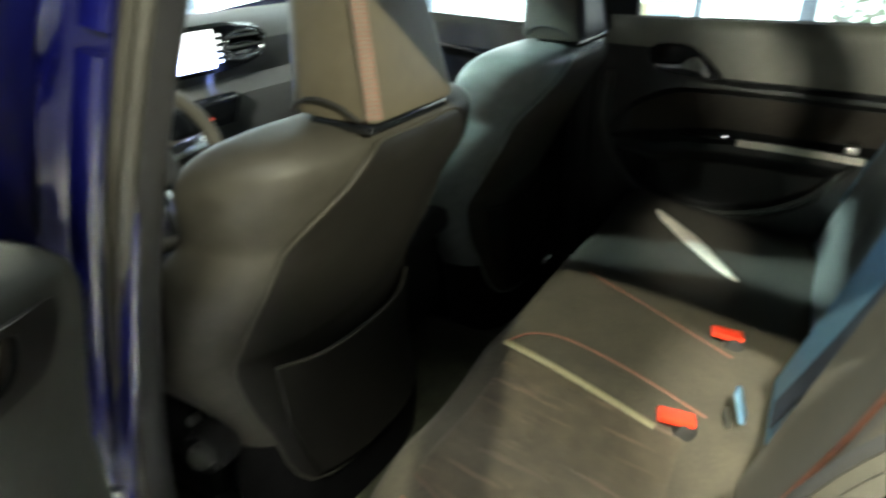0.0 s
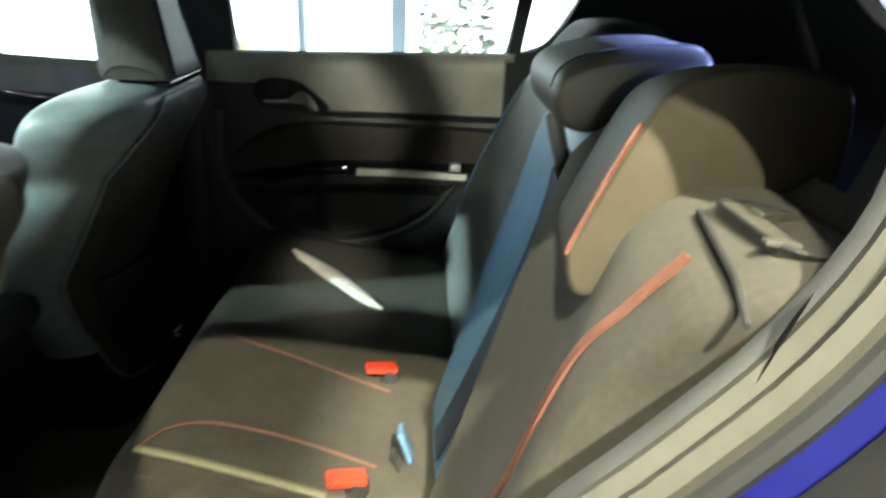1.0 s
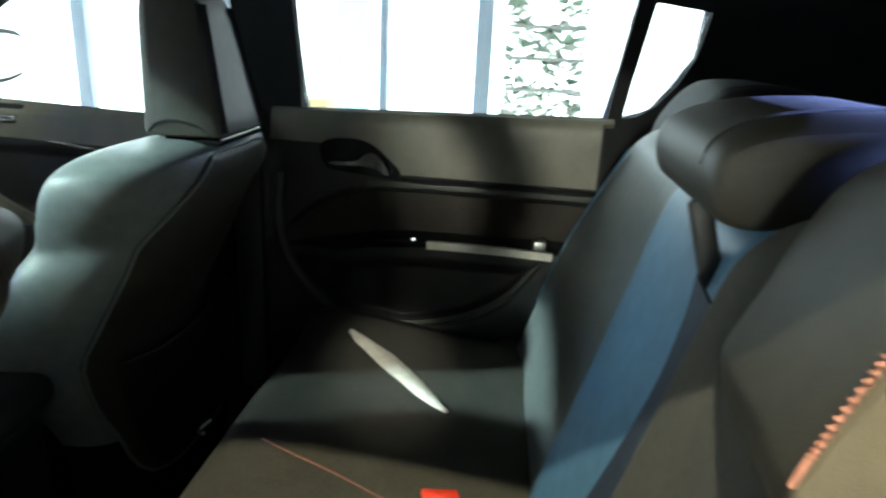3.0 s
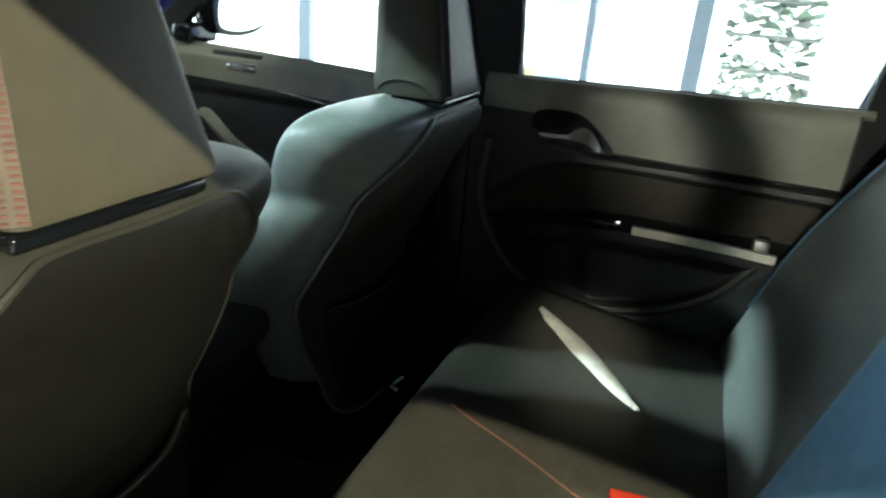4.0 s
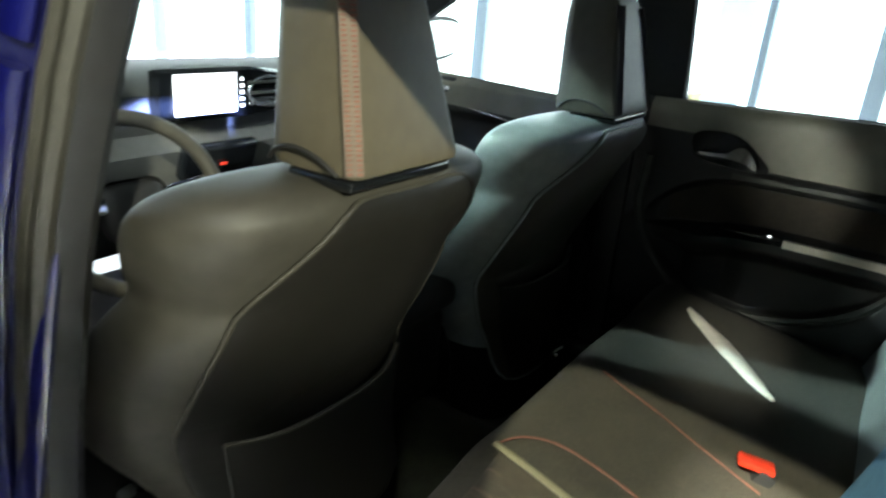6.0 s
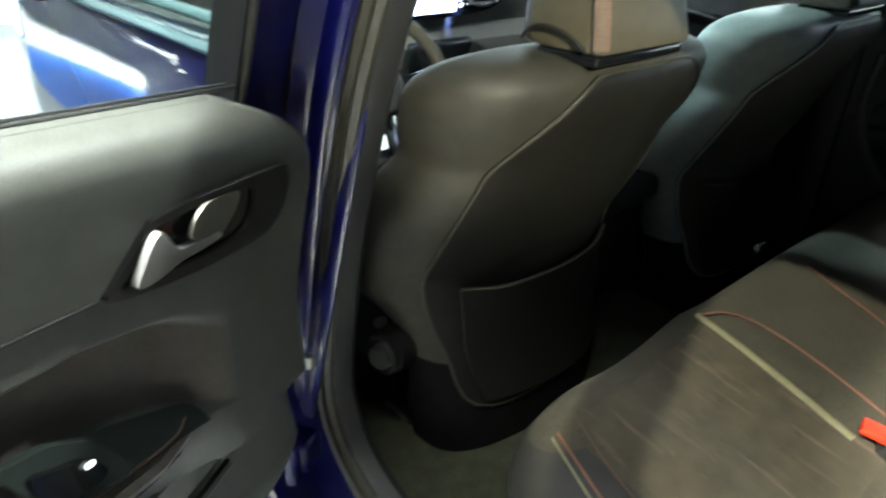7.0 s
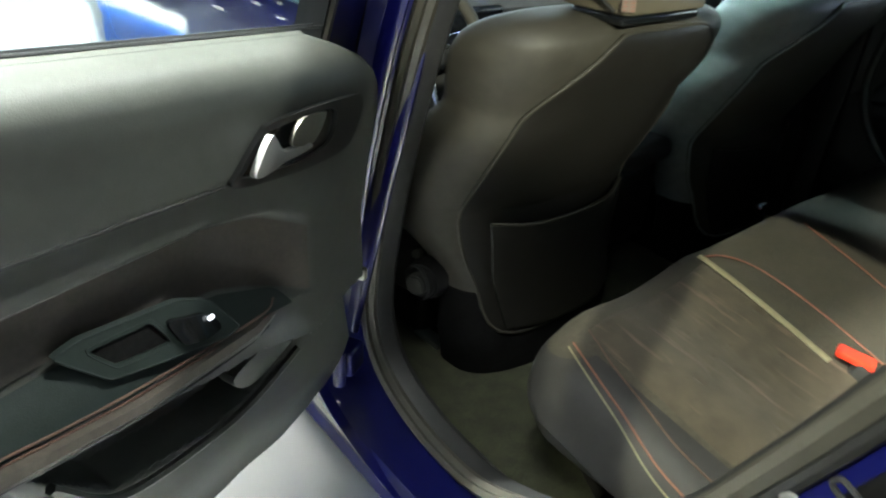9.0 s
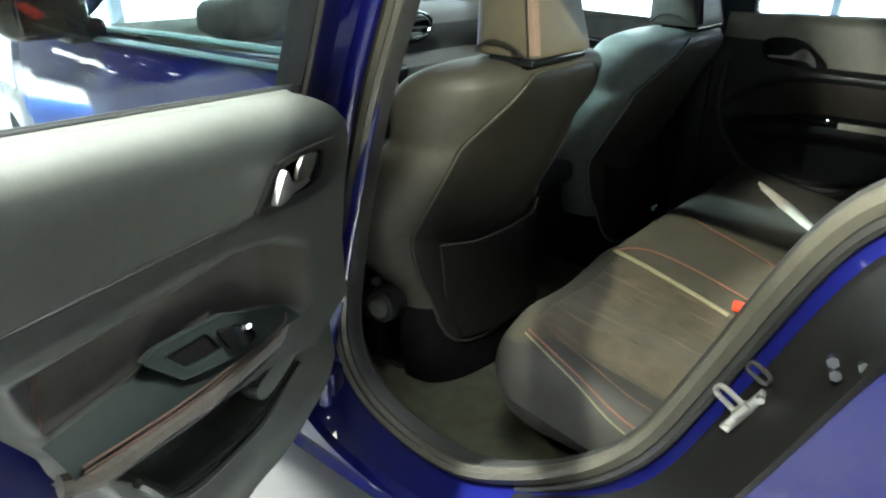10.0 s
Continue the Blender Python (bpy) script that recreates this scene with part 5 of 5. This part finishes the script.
def back_section(x0, x1, top, name, material, label, proud=0.0, n=30, outer=()):
    def f(s, t):
        prof = [(0.47, 0.0), (0.6, 0.0), (0.7, 0.0), (0.8, 0.0), (0.9, 0.0), (top - 0.06, 0.0), (top - 0.03, -0.006), (top - 0.008, -0.026), (top, -0.055), (top - 0.004, -0.10), (top - 0.03, -0.125), (0.6, -0.10)]
        prof = PROFILE.setdefault(top, [(p.x, p.y) for p in smooth_line([(a, b, 0) for a, b in prof], 4)])
        q = t * (len(prof) - 1)
        i = min(len(prof) - 2, int(q))
        k = q - i
        z = prof[i][0] * (1 - k) + prof[i + 1][0] * k
        o = prof[i][1] * (1 - k) + prof[i + 1][1] * k
        xa = x0 if x0 > -0.7 else lerp(LEFT_EDGE, z)
        xb = lerp(outer, z) if outer else x1
        x = xa + (xb - xa) * s
        e = min(s, 1 - s) * (xb - xa)
        r = (1 - step(0, 0.03, e)) ** 2
        return Vector((x, back_y(x, z) + proud + o - 0.03 * r, z - 0.012 * r))
    ob = part(name, grid(f, n, 88), material, bench, label)
    for s in (0.0, 1.0):
        col = [f(s, k / 44) for k in range(45)]
        bm = bmesh.new()
        bm.faces.new([bm.verts.new(p) for p in col])
        part("backrest_side", bm, LEATHER_BLACK, ob)
    return ob


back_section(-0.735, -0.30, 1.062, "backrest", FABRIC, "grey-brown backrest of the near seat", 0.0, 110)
# These two sections carry cool light in their colour.
back_section(-0.292, -0.012, 1.05, "backrest", LEATHER_BLUE_LIT, "padded centre backrest coloured as if lit blue", -0.03)
back_section(-0.006, 0.62, 1.045, "backrest", LEATHER_BENCH_LIT, "leather backrest beside the closed door, lightened as if lit", -0.075, 40, [(0.47, 0.66), (0.75, 0.63), (0.86, 0.58), (0.95, 0.51), (1.03, 0.43), (1.045, 0.41)])
part("stitch_line", strap([(x, back_y(x, z) + 0.003, z) for x, z in ((-0.674, 1.052), (-0.650, 1.005), (-0.622, 0.945), (-0.575, 0.80), (-0.54, 0.73), (-0.50, 0.60))], 0.009, 0.003, (1, 0, 0)), STITCH, bench, "broad orange stitch line")
part("side_trim", grid(lambda a, t: Vector((-0.75 + (0.77 + lerp(LEFT_EDGE, 0.5 + 0.56 * t)) * a, back_y(-0.7, 0.5 + 0.56 * t) - 0.022 - 0.02 * a, 0.5 + 0.56 * t)), 10, 30), LEATHER_BLACK, bench, "dark trim panel beside the backrest")
bez_line = [(-0.612, -0.776), (-0.640, -0.772), (-0.690, -0.776), (-0.702, -0.79), (-0.700, -0.825), (-0.66, -0.838), (-0.616, -0.826)]
bez_hole = [(-0.641, -0.801), (-0.634, -0.820), (-0.652, -0.822), (-0.668, -0.817), (-0.677, -0.796), (-0.66, -0.794)]
lev = part("release_bezel", plate(bez_line, [bez_hole], lambda a, b, d: Vector((a, b, 1.0645 - d + 0.1 * (b + 0.8))), 0.016), RELEASE, bench, "olive-grey seat release bezel")
part("bezel_rim", tube([(a, b, 1.0645 + 0.1 * (b + 0.8)) for a, b in bez_line], 0.0016, 6, 3, True), LEATHER_BLACK, lev)
part("recess", plate(offset_line(bez_hole, 0.003), [], lambda a, b, d: Vector((a, b, 1.0595 - d + 0.1 * (b + 0.8))), 0.004), MATT_BLACK, lev)
part("release_lever", rbox((0.012, 0.020, 0.004), 0.0015, 2, (-0.635, -0.797, 1.0665), Euler((0.1, 0, 0.2)).to_matrix()), SATIN, lev, "olive metal release lever")
part("latch_bracket", rbox((0.007, 0.022, 0.004), 0.0015, 2, (-0.689, -0.778, 1.0670), Euler((0.1, 0, 0.05)).to_matrix()), SATIN, lev, "bright latch bracket")
part("shoulder_seam", tube([(x, back_y(x, z) - o, z) for x, z, o in ((-0.61, 1.058, 0.024), (-0.66, 1.055, 0.018), (-0.70, 1.050, 0.014), (-0.733, 1.038, 0.012))], 0.0022, 6, 5), LEATHER_BLACK, bench)


def saddle_headrest(x0, x1):
    """Rear headrest that sits over the top of the backrest: its side outline drawn across."""
    side_line = [(-0.688, 0.999), (-0.693, 1.016), (-0.710, 1.055), (-0.732, 1.103), (-0.752, 1.132), (-0.79, 1.146), (-0.84, 1.147), (-0.872, 1.138), (-0.883, 1.118), (-0.884, 1.075), (-0.872, 1.060), (-0.828, 1.054), (-0.782, 1.040), (-0.752, 1.015), (-0.737, 0.995), (-0.722, 0.976), (-0.706, 0.968), (-0.694, 0.974)]
    line = [(p.x, p.y) for p in smooth_line([(a, b, 0) for a, b in side_line], 3, True)]
    cy, cz = sum(a for a, _ in line) / len(line), sum(b for _, b in line) / len(line)
    rings = []
    for k, (f, sc) in enumerate(((0.0, 0.94), (0.008, 0.972), (0.025, 0.992), (0.06, 1.0), (0.30, 1.0), (0.55, 1.0), (0.75, 1.0), (0.87, 0.975), (0.95, 0.92), (0.99, 0.84), (1.0, 0.75))):
        rings.append([Vector((x0 + (x1 - x0) * f, cy + (a - cy) * sc - 0.036 * f, cz + (b - cz) * sc - 0.032 * f ** 1.4)) for a, b in line])
    return loft(rings)


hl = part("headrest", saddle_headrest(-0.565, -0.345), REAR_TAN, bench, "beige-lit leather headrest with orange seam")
seam_line = smooth_line([(-0.561, -0.6905, 1.005), (-0.561, -0.696, 1.022), (-0.561, -0.710, 1.057), (-0.561, -0.724, 1.087), (-0.561, -0.733, 1.105)], 9)
part("stitched_seam", sweep(seam_line, disc(0.0011, 6), (1, 0, 0)), STITCH, hl, "orange corner seam")
for k, p in enumerate(seam_line):
    part("stitch", rbox((0.0022, 0.0050, 0.0016), 0, 1, p + Vector((-0.0009, 0.0009, 0)), Euler((0.5, 0, 0.75)).to_matrix()), STITCH, hl)
# Piping drawn thick and black to give the shaded gap below the headrest.
part("piping", tube([(-0.5625, y, z) for y, z in ((-0.722, 0.982), (-0.736, 0.995), (-0.752, 1.015), (-0.782, 1.040), (-0.828, 1.054), (-0.868, 1.060))], 0.0052, 8, 5), RUBBER_BLACK, hl)


def pillow_headrest(side_line, x0, x1, bevel=0.035):
    """Headrest drawn by its side outline, with its upper edges rounded over at both ends."""
    line = smooth_line([(a, b - 0.011, 0) for a, b in side_line], 4, True)
    top, low = max(p.y for p in line), min(p.y for p in line)
    cy, cz = sum(p.x for p in line) / len(line), sum(p.y for p in line) / len(line)
    half = []
    for d, sc, drop in ((0.0, 0.90, 1.0), (0.003, 0.955, 0.85), (0.008, 0.985, 0.62), (0.015, 0.997, 0.36), (0.022, 1.0, 0.18), (0.028, 1.0, 0.10), (0.031, 1.0, 0.13), (0.034, 1.0, 0.03), (0.05, 1.0, 0.0)):
        half.append((d, sc, drop))
    rows = [(x0 + d, sc, drop) for d, sc, drop in half] + [(x1 - d, sc, drop) for d, sc, drop in reversed(half)]
    rings = []
    for x, sc, drop in rows:
        rings.append([Vector((x, cy + (p.x - cy) * sc, cz + (p.y - cz) * sc - bevel * drop * step(low + 0.5 * (top - low), top, p.y))) for p in line])
    return loft(rings)


centre_rest = part("headrest", pillow_headrest([(-0.723, 1.085), (-0.728, 1.062), (-0.743, 1.050), (-0.772, 1.048), (-0.83, 1.062), (-0.872, 1.080), (-0.889, 1.105), (-0.895, 1.128), (-0.884, 1.141), (-0.84, 1.142), (-0.79, 1.137), (-0.752, 1.127), (-0.729, 1.110)], -0.288, -0.07, 0.008), LEATHER, bench, "grey leather centre headrest with a rounded top")
part("stitched_seam", tube([(-0.250, y, z - 0.0105) for y, z in ((-0.7235, 1.092), (-0.730, 1.111), (-0.752, 1.127), (-0.79, 1.137), (-0.84, 1.142), (-0.884, 1.141), (-0.895, 1.127))], 0.0018, 6, 5), LEATHER_BLACK, centre_rest)
for x in (-0.23, -0.13):
    part("post", cyl(0.0065, 0.07, (x, -0.82, 1.06), (0, 0, 1), 12), CHROME, centre_rest, "chrome headrest post")
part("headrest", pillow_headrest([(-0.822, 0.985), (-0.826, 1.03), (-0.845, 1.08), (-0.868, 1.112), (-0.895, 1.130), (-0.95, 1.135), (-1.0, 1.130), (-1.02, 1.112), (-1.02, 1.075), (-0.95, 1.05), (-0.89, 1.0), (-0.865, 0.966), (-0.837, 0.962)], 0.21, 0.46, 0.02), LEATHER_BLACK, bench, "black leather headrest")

# Centre belt across the backrest, with its tongue.
belt_thing = thing("seat_belt", "blue-black webbing seat belt hanging over the rear backrest", "seat belt")
run = [(-0.256, 0.985), (-0.272, 0.95), (-0.280, 0.89), (-0.268, 0.80), (-0.245, 0.70), (-0.215, 0.60), (-0.20, 0.555)]
part("webbing", strap([(x - 0.028, back_y(x, z) - 0.014, z) for x, z in run], 0.055, 0.003, (1, 0.0, 0.2)), BELT, belt_thing)
part("tongue", rbox((0.04, 0.008, 0.05), 0.003, 2, (-0.215, back_y(-0.21, 0.55) + 0.03, 0.548), Euler((-0.35, 0.2, 0)).to_matrix()), BELT_BLUE, belt_thing)
part("tongue_tip", rbox((0.026, 0.004, 0.03), 0.002, 1, (-0.222, back_y(-0.21, 0.52) + 0.035, 0.522), Euler((-0.35, 0.2, 0)).to_matrix()), STEEL, belt_thing)
part("belt_guide", rbox((0.014, 0.02, 0.085), 0.005, 2, (-0.238, back_y(-0.238, 1.01) - 0.016, 1.01), Euler((-0.28, 0.05, 0)).to_matrix()), TRIM_DARK, belt_thing)
outer_belt = thing("seat_belt", "grey webbing seat belt beside the closed rear door", "seat belt")
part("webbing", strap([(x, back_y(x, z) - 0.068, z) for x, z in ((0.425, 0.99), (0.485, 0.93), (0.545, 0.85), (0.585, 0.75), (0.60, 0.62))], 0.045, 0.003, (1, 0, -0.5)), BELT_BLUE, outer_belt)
part("tongue", rbox((0.03, 0.03, 0.03), 0.006, 2, (0.635, -0.66, 0.735)), STEEL, outer_belt, "steel belt tongue")

# Carpet in the rear footwell, tunnel, centre console.
tagged(link("carpet", grid(lambda s, t: Vector((-0.72 + 1.44 * s, 0.45 - 0.75 * t, 0.262 + 0.075 * math.exp(-((-0.72 + 1.44 * s) / 0.14) ** 4) + 0.004 * math.sin(23 * s + 7 * t))), 60, 40), CARPET), "dark green-grey carpet in the footwell", "carpet")
console = thing("centre_console", "black centre console between the front seats with gear lever", "console")
part("body", rbox((0.20, 0.62, 0.22), 0.03, 3, (0.01, 0.46, 0.46)), TRIM_DARK, console)
part("armrest", rbox((0.19, 0.28, 0.06), 0.025, 3, (0.01, 0.26, 0.60)), LEATHER_BLACK, console)
gear = part("gear_lever", cyl(0.016, 0.12, (0.02, 0.60, 0.63), (0, -0.1, 1), 14, 0.012), TRIM_DARK, console)
part("knob", rbox((0.055, 0.06, 0.045), 0.02, 4, (0.055, 0.62, 0.735)), CHROME, gear, "chrome gear knob")

# ---- dashboard ----
dash = thing("dashboard", "black dashboard with a bright touch screen and round vents", "dashboard")
prof = [(1.08, 0.98), (0.95, 0.975), (0.86, 0.955), (0.82, 0.93), (0.815, 0.88), (0.83, 0.84), (0.80, 0.80), (0.81, 0.72), (0.88, 0.60), (1.0, 0.5)]
part("body", loft([[Vector((x, y + 0.02 * math.cos(3 * x), z)) for y, z in prof] for x in np.linspace(-0.70, 0.70, 24)], False), DASH, dash)
hood = [[Vector((x, y, z)) for y, z in ((0.83, 0.985), (0.805, 0.992), (0.79, 0.985), (0.795, 0.88), (0.80, 0.872), (0.83, 0.872))] for x in (-0.135, -0.12, 0.0, 0.12, 0.2, 0.24, 0.26)]
for row, cut in zip(hood, (0.0, 0.0, 0.0, 0.0, 0.008, 0.02, 0.035)):
    for p in row:
        p.z = p.z - cut if p.z > 0.93 else p.z + cut
part("screen_surround", loft(hood), GLOSS, dash, "gloss black screen surround")
part("touch_screen", rbox((0.172, 0.006, 0.094), 0.003, 2, (-0.016, 0.788, 0.934)), SCREEN, dash, "white lit touch screen")
for k in range(5):
    part("screen_key", rbox((0.010, 0.005, 0.008), 0.002, 1, (0.087, 0.787, 0.965 - 0.016 * k)), SCREEN, dash)
for k in range(3):
    part("vent_slat", rbox((0.12, 0.012, 0.006), 0.002, 1, (0.165, 0.787, 0.955 - 0.026 * k)), CHROME if k == 2 else TRIM, dash)
part("vent_ring", sweep([Vector((0.175 + 0.068 * math.cos(a), 0.786, 0.932 + 0.036 * math.sin(a))) for a in np.linspace(0, 2 * math.pi, 33)[:-1]], disc(0.004, 6), (0, 1, 0), True), CHROME, dash)
part("control_panel", rbox((0.22, 0.03, 0.09), 0.012, 3, (0.02, 0.80, 0.775), Euler((0.35, 0, 0)).to_matrix()), GLOSS, dash)
for z in (0.812, 0.782):
    part("trim_strip", rbox((0.20, 0.006, 0.005), 0.002, 1, (0.02, 0.785, z), Euler((0.3, 0, 0)).to_matrix()), CHROME, dash)
part("hazard_light", rbox((0.02, 0.004, 0.006), 0.001, 1, (0.02, 0.78, 0.765)), RED, dash)
part("instrument_hood", rbox((0.34, 0.16, 0.10), 0.04, 4, (-0.37, 0.86, 0.99)), TRIM_DARK, dash)
wheel_thing = thing("steering_wheel", "black leather steering wheel with pale satin spokes", "steering wheel", "", "", Matrix.Translation((-0.37, 0.52, 0.80)) @ Matrix.Rotation(radians(66), 4, "X"))
part("rim", sweep([Vector((0.17 * math.cos(a), 0.155 * math.sin(a), 0)) for a in np.linspace(0, 2 * math.pi, 49)[:-1]], disc(0.015, 10), (0, 0, 1), True), LEATHER, wheel_thing)
part("hub", rbox((0.13, 0.11, 0.04), 0.03, 4, (0, -0.01, -0.01)), TRIM_DARK, wheel_thing)
for a in (0.1, math.pi - 0.1, -math.pi / 2):
    part("spoke", rbox((0.10, 0.03, 0.012), 0.004, 2, (0.105 * math.cos(a), 0.10 * math.sin(a), -0.004), Matrix.Rotation(a, 3, "Z")), CHROME, wheel_thing)
part("column", cyl(0.035, 0.30, (0, 0.0, -0.17), (0, 0, 1), 16), TRIM_DARK, wheel_thing)
front_belt = thing("seat_belt", "front seat belt on the door pillar with steel anchor", "seat belt")
part("webbing", strap([(-0.70, 0.12, 1.22), (-0.70, 0.15, 1.0), (-0.70, 0.18, 0.75), (-0.69, 0.22, 0.45), (-0.68, 0.25, 0.30)], 0.046, 0.003, (0.2, 1, 0)), BELT, front_belt)
part("tongue", rbox((0.02, 0.03, 0.05), 0.006, 2, (-0.69, 0.17, 0.86)), STEEL, front_belt)
part("pillar_cover", loft([[Vector((-0.745 + dx, y + dy, z)) for dx, dy in ((0, -0.02), (0.03, -0.025), (0.045, 0.0), (0.045, 0.07), (0.02, 0.11), (0, 0.11))] for y, z in ((0.175, 0.28), (0.18, 0.5), (0.145, 0.69), (0.10, 0.86), (0.055, 1.0), (0.02, 1.1))]), TRIM_DARK, front_belt)

# ---- what stands in the hall beyond the windows ----
stand = thing("display_wall", "backlit white display wall with blue-grey posts", "display wall")
part("light_panel", rbox((0.06, 9.0, 3.0), 0.01, 1, (3.6, 2.2, 1.6)), LIGHTBOX, stand)
for y, w in ((0.22, 0.05), (-0.40, 0.10), (1.2, 0.1), (2.2, 0.1), (3.4, 0.1), (4.8, 0.1)):
    part("post", rbox((0.08, w, 3.0), 0.01, 2, (3.5, y, 1.6)), COLUMN, stand)
part("side_panel", rbox((0.05, 0.22, 3.0), 0.01, 1, (3.53, 0.42, 1.6)), COLUMN_GLOW, stand, "pale blue side panel")
carton = thing("box", "pale yellow box on the display floor", "box")
part("body", rbox((0.25, 0.22, 0.74), 0.01, 2, (3.40, 0.64, 0.37)), CARTON_GLOW, carton)
part("lid", rbox((0.26, 0.23, 0.03), 0.006, 2, (3.40, 0.64, 0.755)), CARTON_GLOW, carton)
ahead = thing("display_wall", "backlit white display wall ahead of the car", "display wall")
part("light_panel", rbox((5.6, 0.06, 3.6), 0.01, 1, (1.75, 6.2, 1.9)), LIGHTBOX, ahead)
for x in (-1.1, 1.7, 3.4):
    part("post", rbox((0.12, 0.08, 3.6), 0.01, 2, (x, 6.1, 1.9)), COLUMN, ahead)
led = thing("led_wall", "violet-blue glowing wall with dark rows of shelves", "display wall")
turn = Matrix.Rotation(radians(49), 3, "Z")
part("light_panel", rbox((7.0, 0.06, 3.4), 0.01, 1, (3.9, -4.8, 1.7), turn), LED, led)
rack = part("rack", rbox((0.62, 0.12, 1.05), 0.02, 2, (3.15, -3.95, 0.53), turn), TRIM_DARK, led, "dark rack with lit rows")
for k in range(7):
    for q in range(4):
        if (3 * k + q) % 5:
            part("row", rbox((0.12, 0.02, 0.04), 0.006, 1, Vector((3.15, -3.95, 0.18 + 0.13 * k)) + turn @ Vector((-0.225 + 0.15 * q, 0.065, 0)), turn), LIT_ROW, rack)
planter = thing("flower_stand", "tiered stand of white flowers and green leaves", "plant")
rnd = random.Random(4)
leaf_bms, petal_bms = bmesh.new(), bmesh.new()
for i in range(520):
    y, z = -0.54 - 0.46 * rnd.random(), 0.35 + 1.5 * rnd.random()
    x = 3.30 + 0.12 * rnd.random()
    target = leaf_bms if i % 2 else petal_bms
    sz = 0.02 + 0.03 * rnd.random()
    m = Matrix.Translation((x, y, z)) @ Euler((rnd.random() * 0.6, rnd.random() * 1.0 - 0.5, rnd.random() * 6)).to_matrix().to_4x4()
    vs = [target.verts.new(m @ Vector(p)) for p in ((-sz, 0, 0), (0, -sz * 1.2, sz * 0.2), (sz, 0, 0), (0, sz * 1.2, sz * 0.5))]
    target.faces.new(vs)
part("leaves", leaf_bms, LEAF, planter)
part("petals", petal_bms, LEAF_WHITE, planter)
for k in range(9):
    part("tier", rbox((0.12, 0.46, 0.02), 0.004, 1, (3.36, -0.77, 0.35 + 0.18 * k)), LEAF_WHITE, planter)
slab("column", (0.5, 0.5, 5.5), (-4.2, 5.6, 2.75), COLUMN, "grey square hall column", "column", 0.02)

# Ceiling spotlights over the aisle and the blue carpet that the car's paint mirrors.
tagged(link("carpet", rbox((3.4, 3.3, 0.008), 0.003, 2, (-3.15, 5.05, 0.004)), BLUE_CARPET), "bright blue exhibition carpet on the white floor", "carpet")

# Unseen shapes, added so the front door's paint mirrors them.
MIRRORED_GREY = mat("mirrored_grey", (0.45, 0.45, 0.47), 0.35, 0, 0.08, 20)
NAVY = mat("mirrored_navy", (0.004, 0.004, 0.016), 0.7, 0, 0.1, 12, spec=0.1)
DOT = mat("round_lamp_glass", (1.0, 0.98, 0.95), 0.3, 0, 0.02, 30, emit=9.0)
counter = thing("counter", "unseen grey rounded block added for the paint reflection", "counter")
corner = [(-2.62 - 0.26 + 0.26 * math.sin(a), 0.71 + 0.26 * math.cos(a)) for a in np.linspace(0, math.pi / 2, 9)]
part("body", plate([(-4.0, 0.08), (-4.0, 0.97)] + corner + [(-2.62, 0.08)], [], lambda a, b, d: Vector((a, 4.42 + d, b)), 0.5), MIRRORED_GREY, counter)
part("plinth", rbox((1.3, 0.44, 0.08), 0.004, 1, (-3.31, 4.67, 0.04)), TRIM_DARK, counter)
# Added dark oval with dots, standing in for a reflected dark ceiling.
board = thing("mirrored_oval", "unseen navy oval with bright dots added for the paint reflection", "display board")
oval = [(p.x, p.y) for p in smooth_line([(a, b, 0) for a, b in ((-2.66, 1.25), (-2.61, 1.55), (-2.63, 1.86), (-2.74, 2.04), (-2.95, 1.98), (-3.18, 1.72), (-3.31, 1.35), (-3.32, 1.05), (-3.1, 0.972), (-2.82, 0.972))], 4, True)]
part("panel", plate(oval, [], lambda a, b, d: Vector((a, 4.60 + d, b)), 0.05), NAVY, board)
for x, z, r in ((-2.66, 1.77, 0.05), (-2.86, 1.66, 0.032), (-3.14, 1.60, 0.04), (-2.74, 1.06, 0.035), (-2.97, 1.9, 0.018)):
    part("lamp", cyl(r, 0.02, (x, 4.592, z), (0, -1, 0), 20, r * 0.9, 0.003), DOT, board, "bright round lamp")
row = thing("light_row", "row of bright white lamps along the grey wall", "lamps")
rnd = random.Random(11)
for k in range(16):
    h = 0.20 + 0.34 * rnd.random()
    part("lamp", rbox((0.13, 0.05, h), 0.02, 2, (-5.25 - 0.125 * k, 12.96, 1.95 - 0.02 * k + 0.22 * (rnd.random() - 0.5))), DOT, row)


def ceiling_spotlight(x, y):
    spot = thing("ceiling_spotlight", "dark round ceiling spotlight with a bright lens", "spotlight", "ceiling spotlights", "", Matrix.Translation((x, y, 5.5)))
    part("stem", cyl(0.02, 0.16, (0, 0, -0.08), (0, 0, 1), 10), TRIM_DARK, spot)
    part("housing", cyl(0.09, 0.20, (0, 0, -0.25), (0, 0, 1), 20, 0.06, 0.008), TRIM_DARK, spot)
    part("lens", cyl(0.075, 0.012, (0, 0, -0.357), (0, 0, 1), 20, 0.07), LAMP_LENS, spot, "glowing lens")
    return spot


first = ceiling_spotlight(-2.6, -3.0)
for k in range(1, 12):
    copy_thing(first, Matrix.Translation((-2.6 - 1.5 * (k % 2), -3.0 + 1.1 * k, 5.5)))
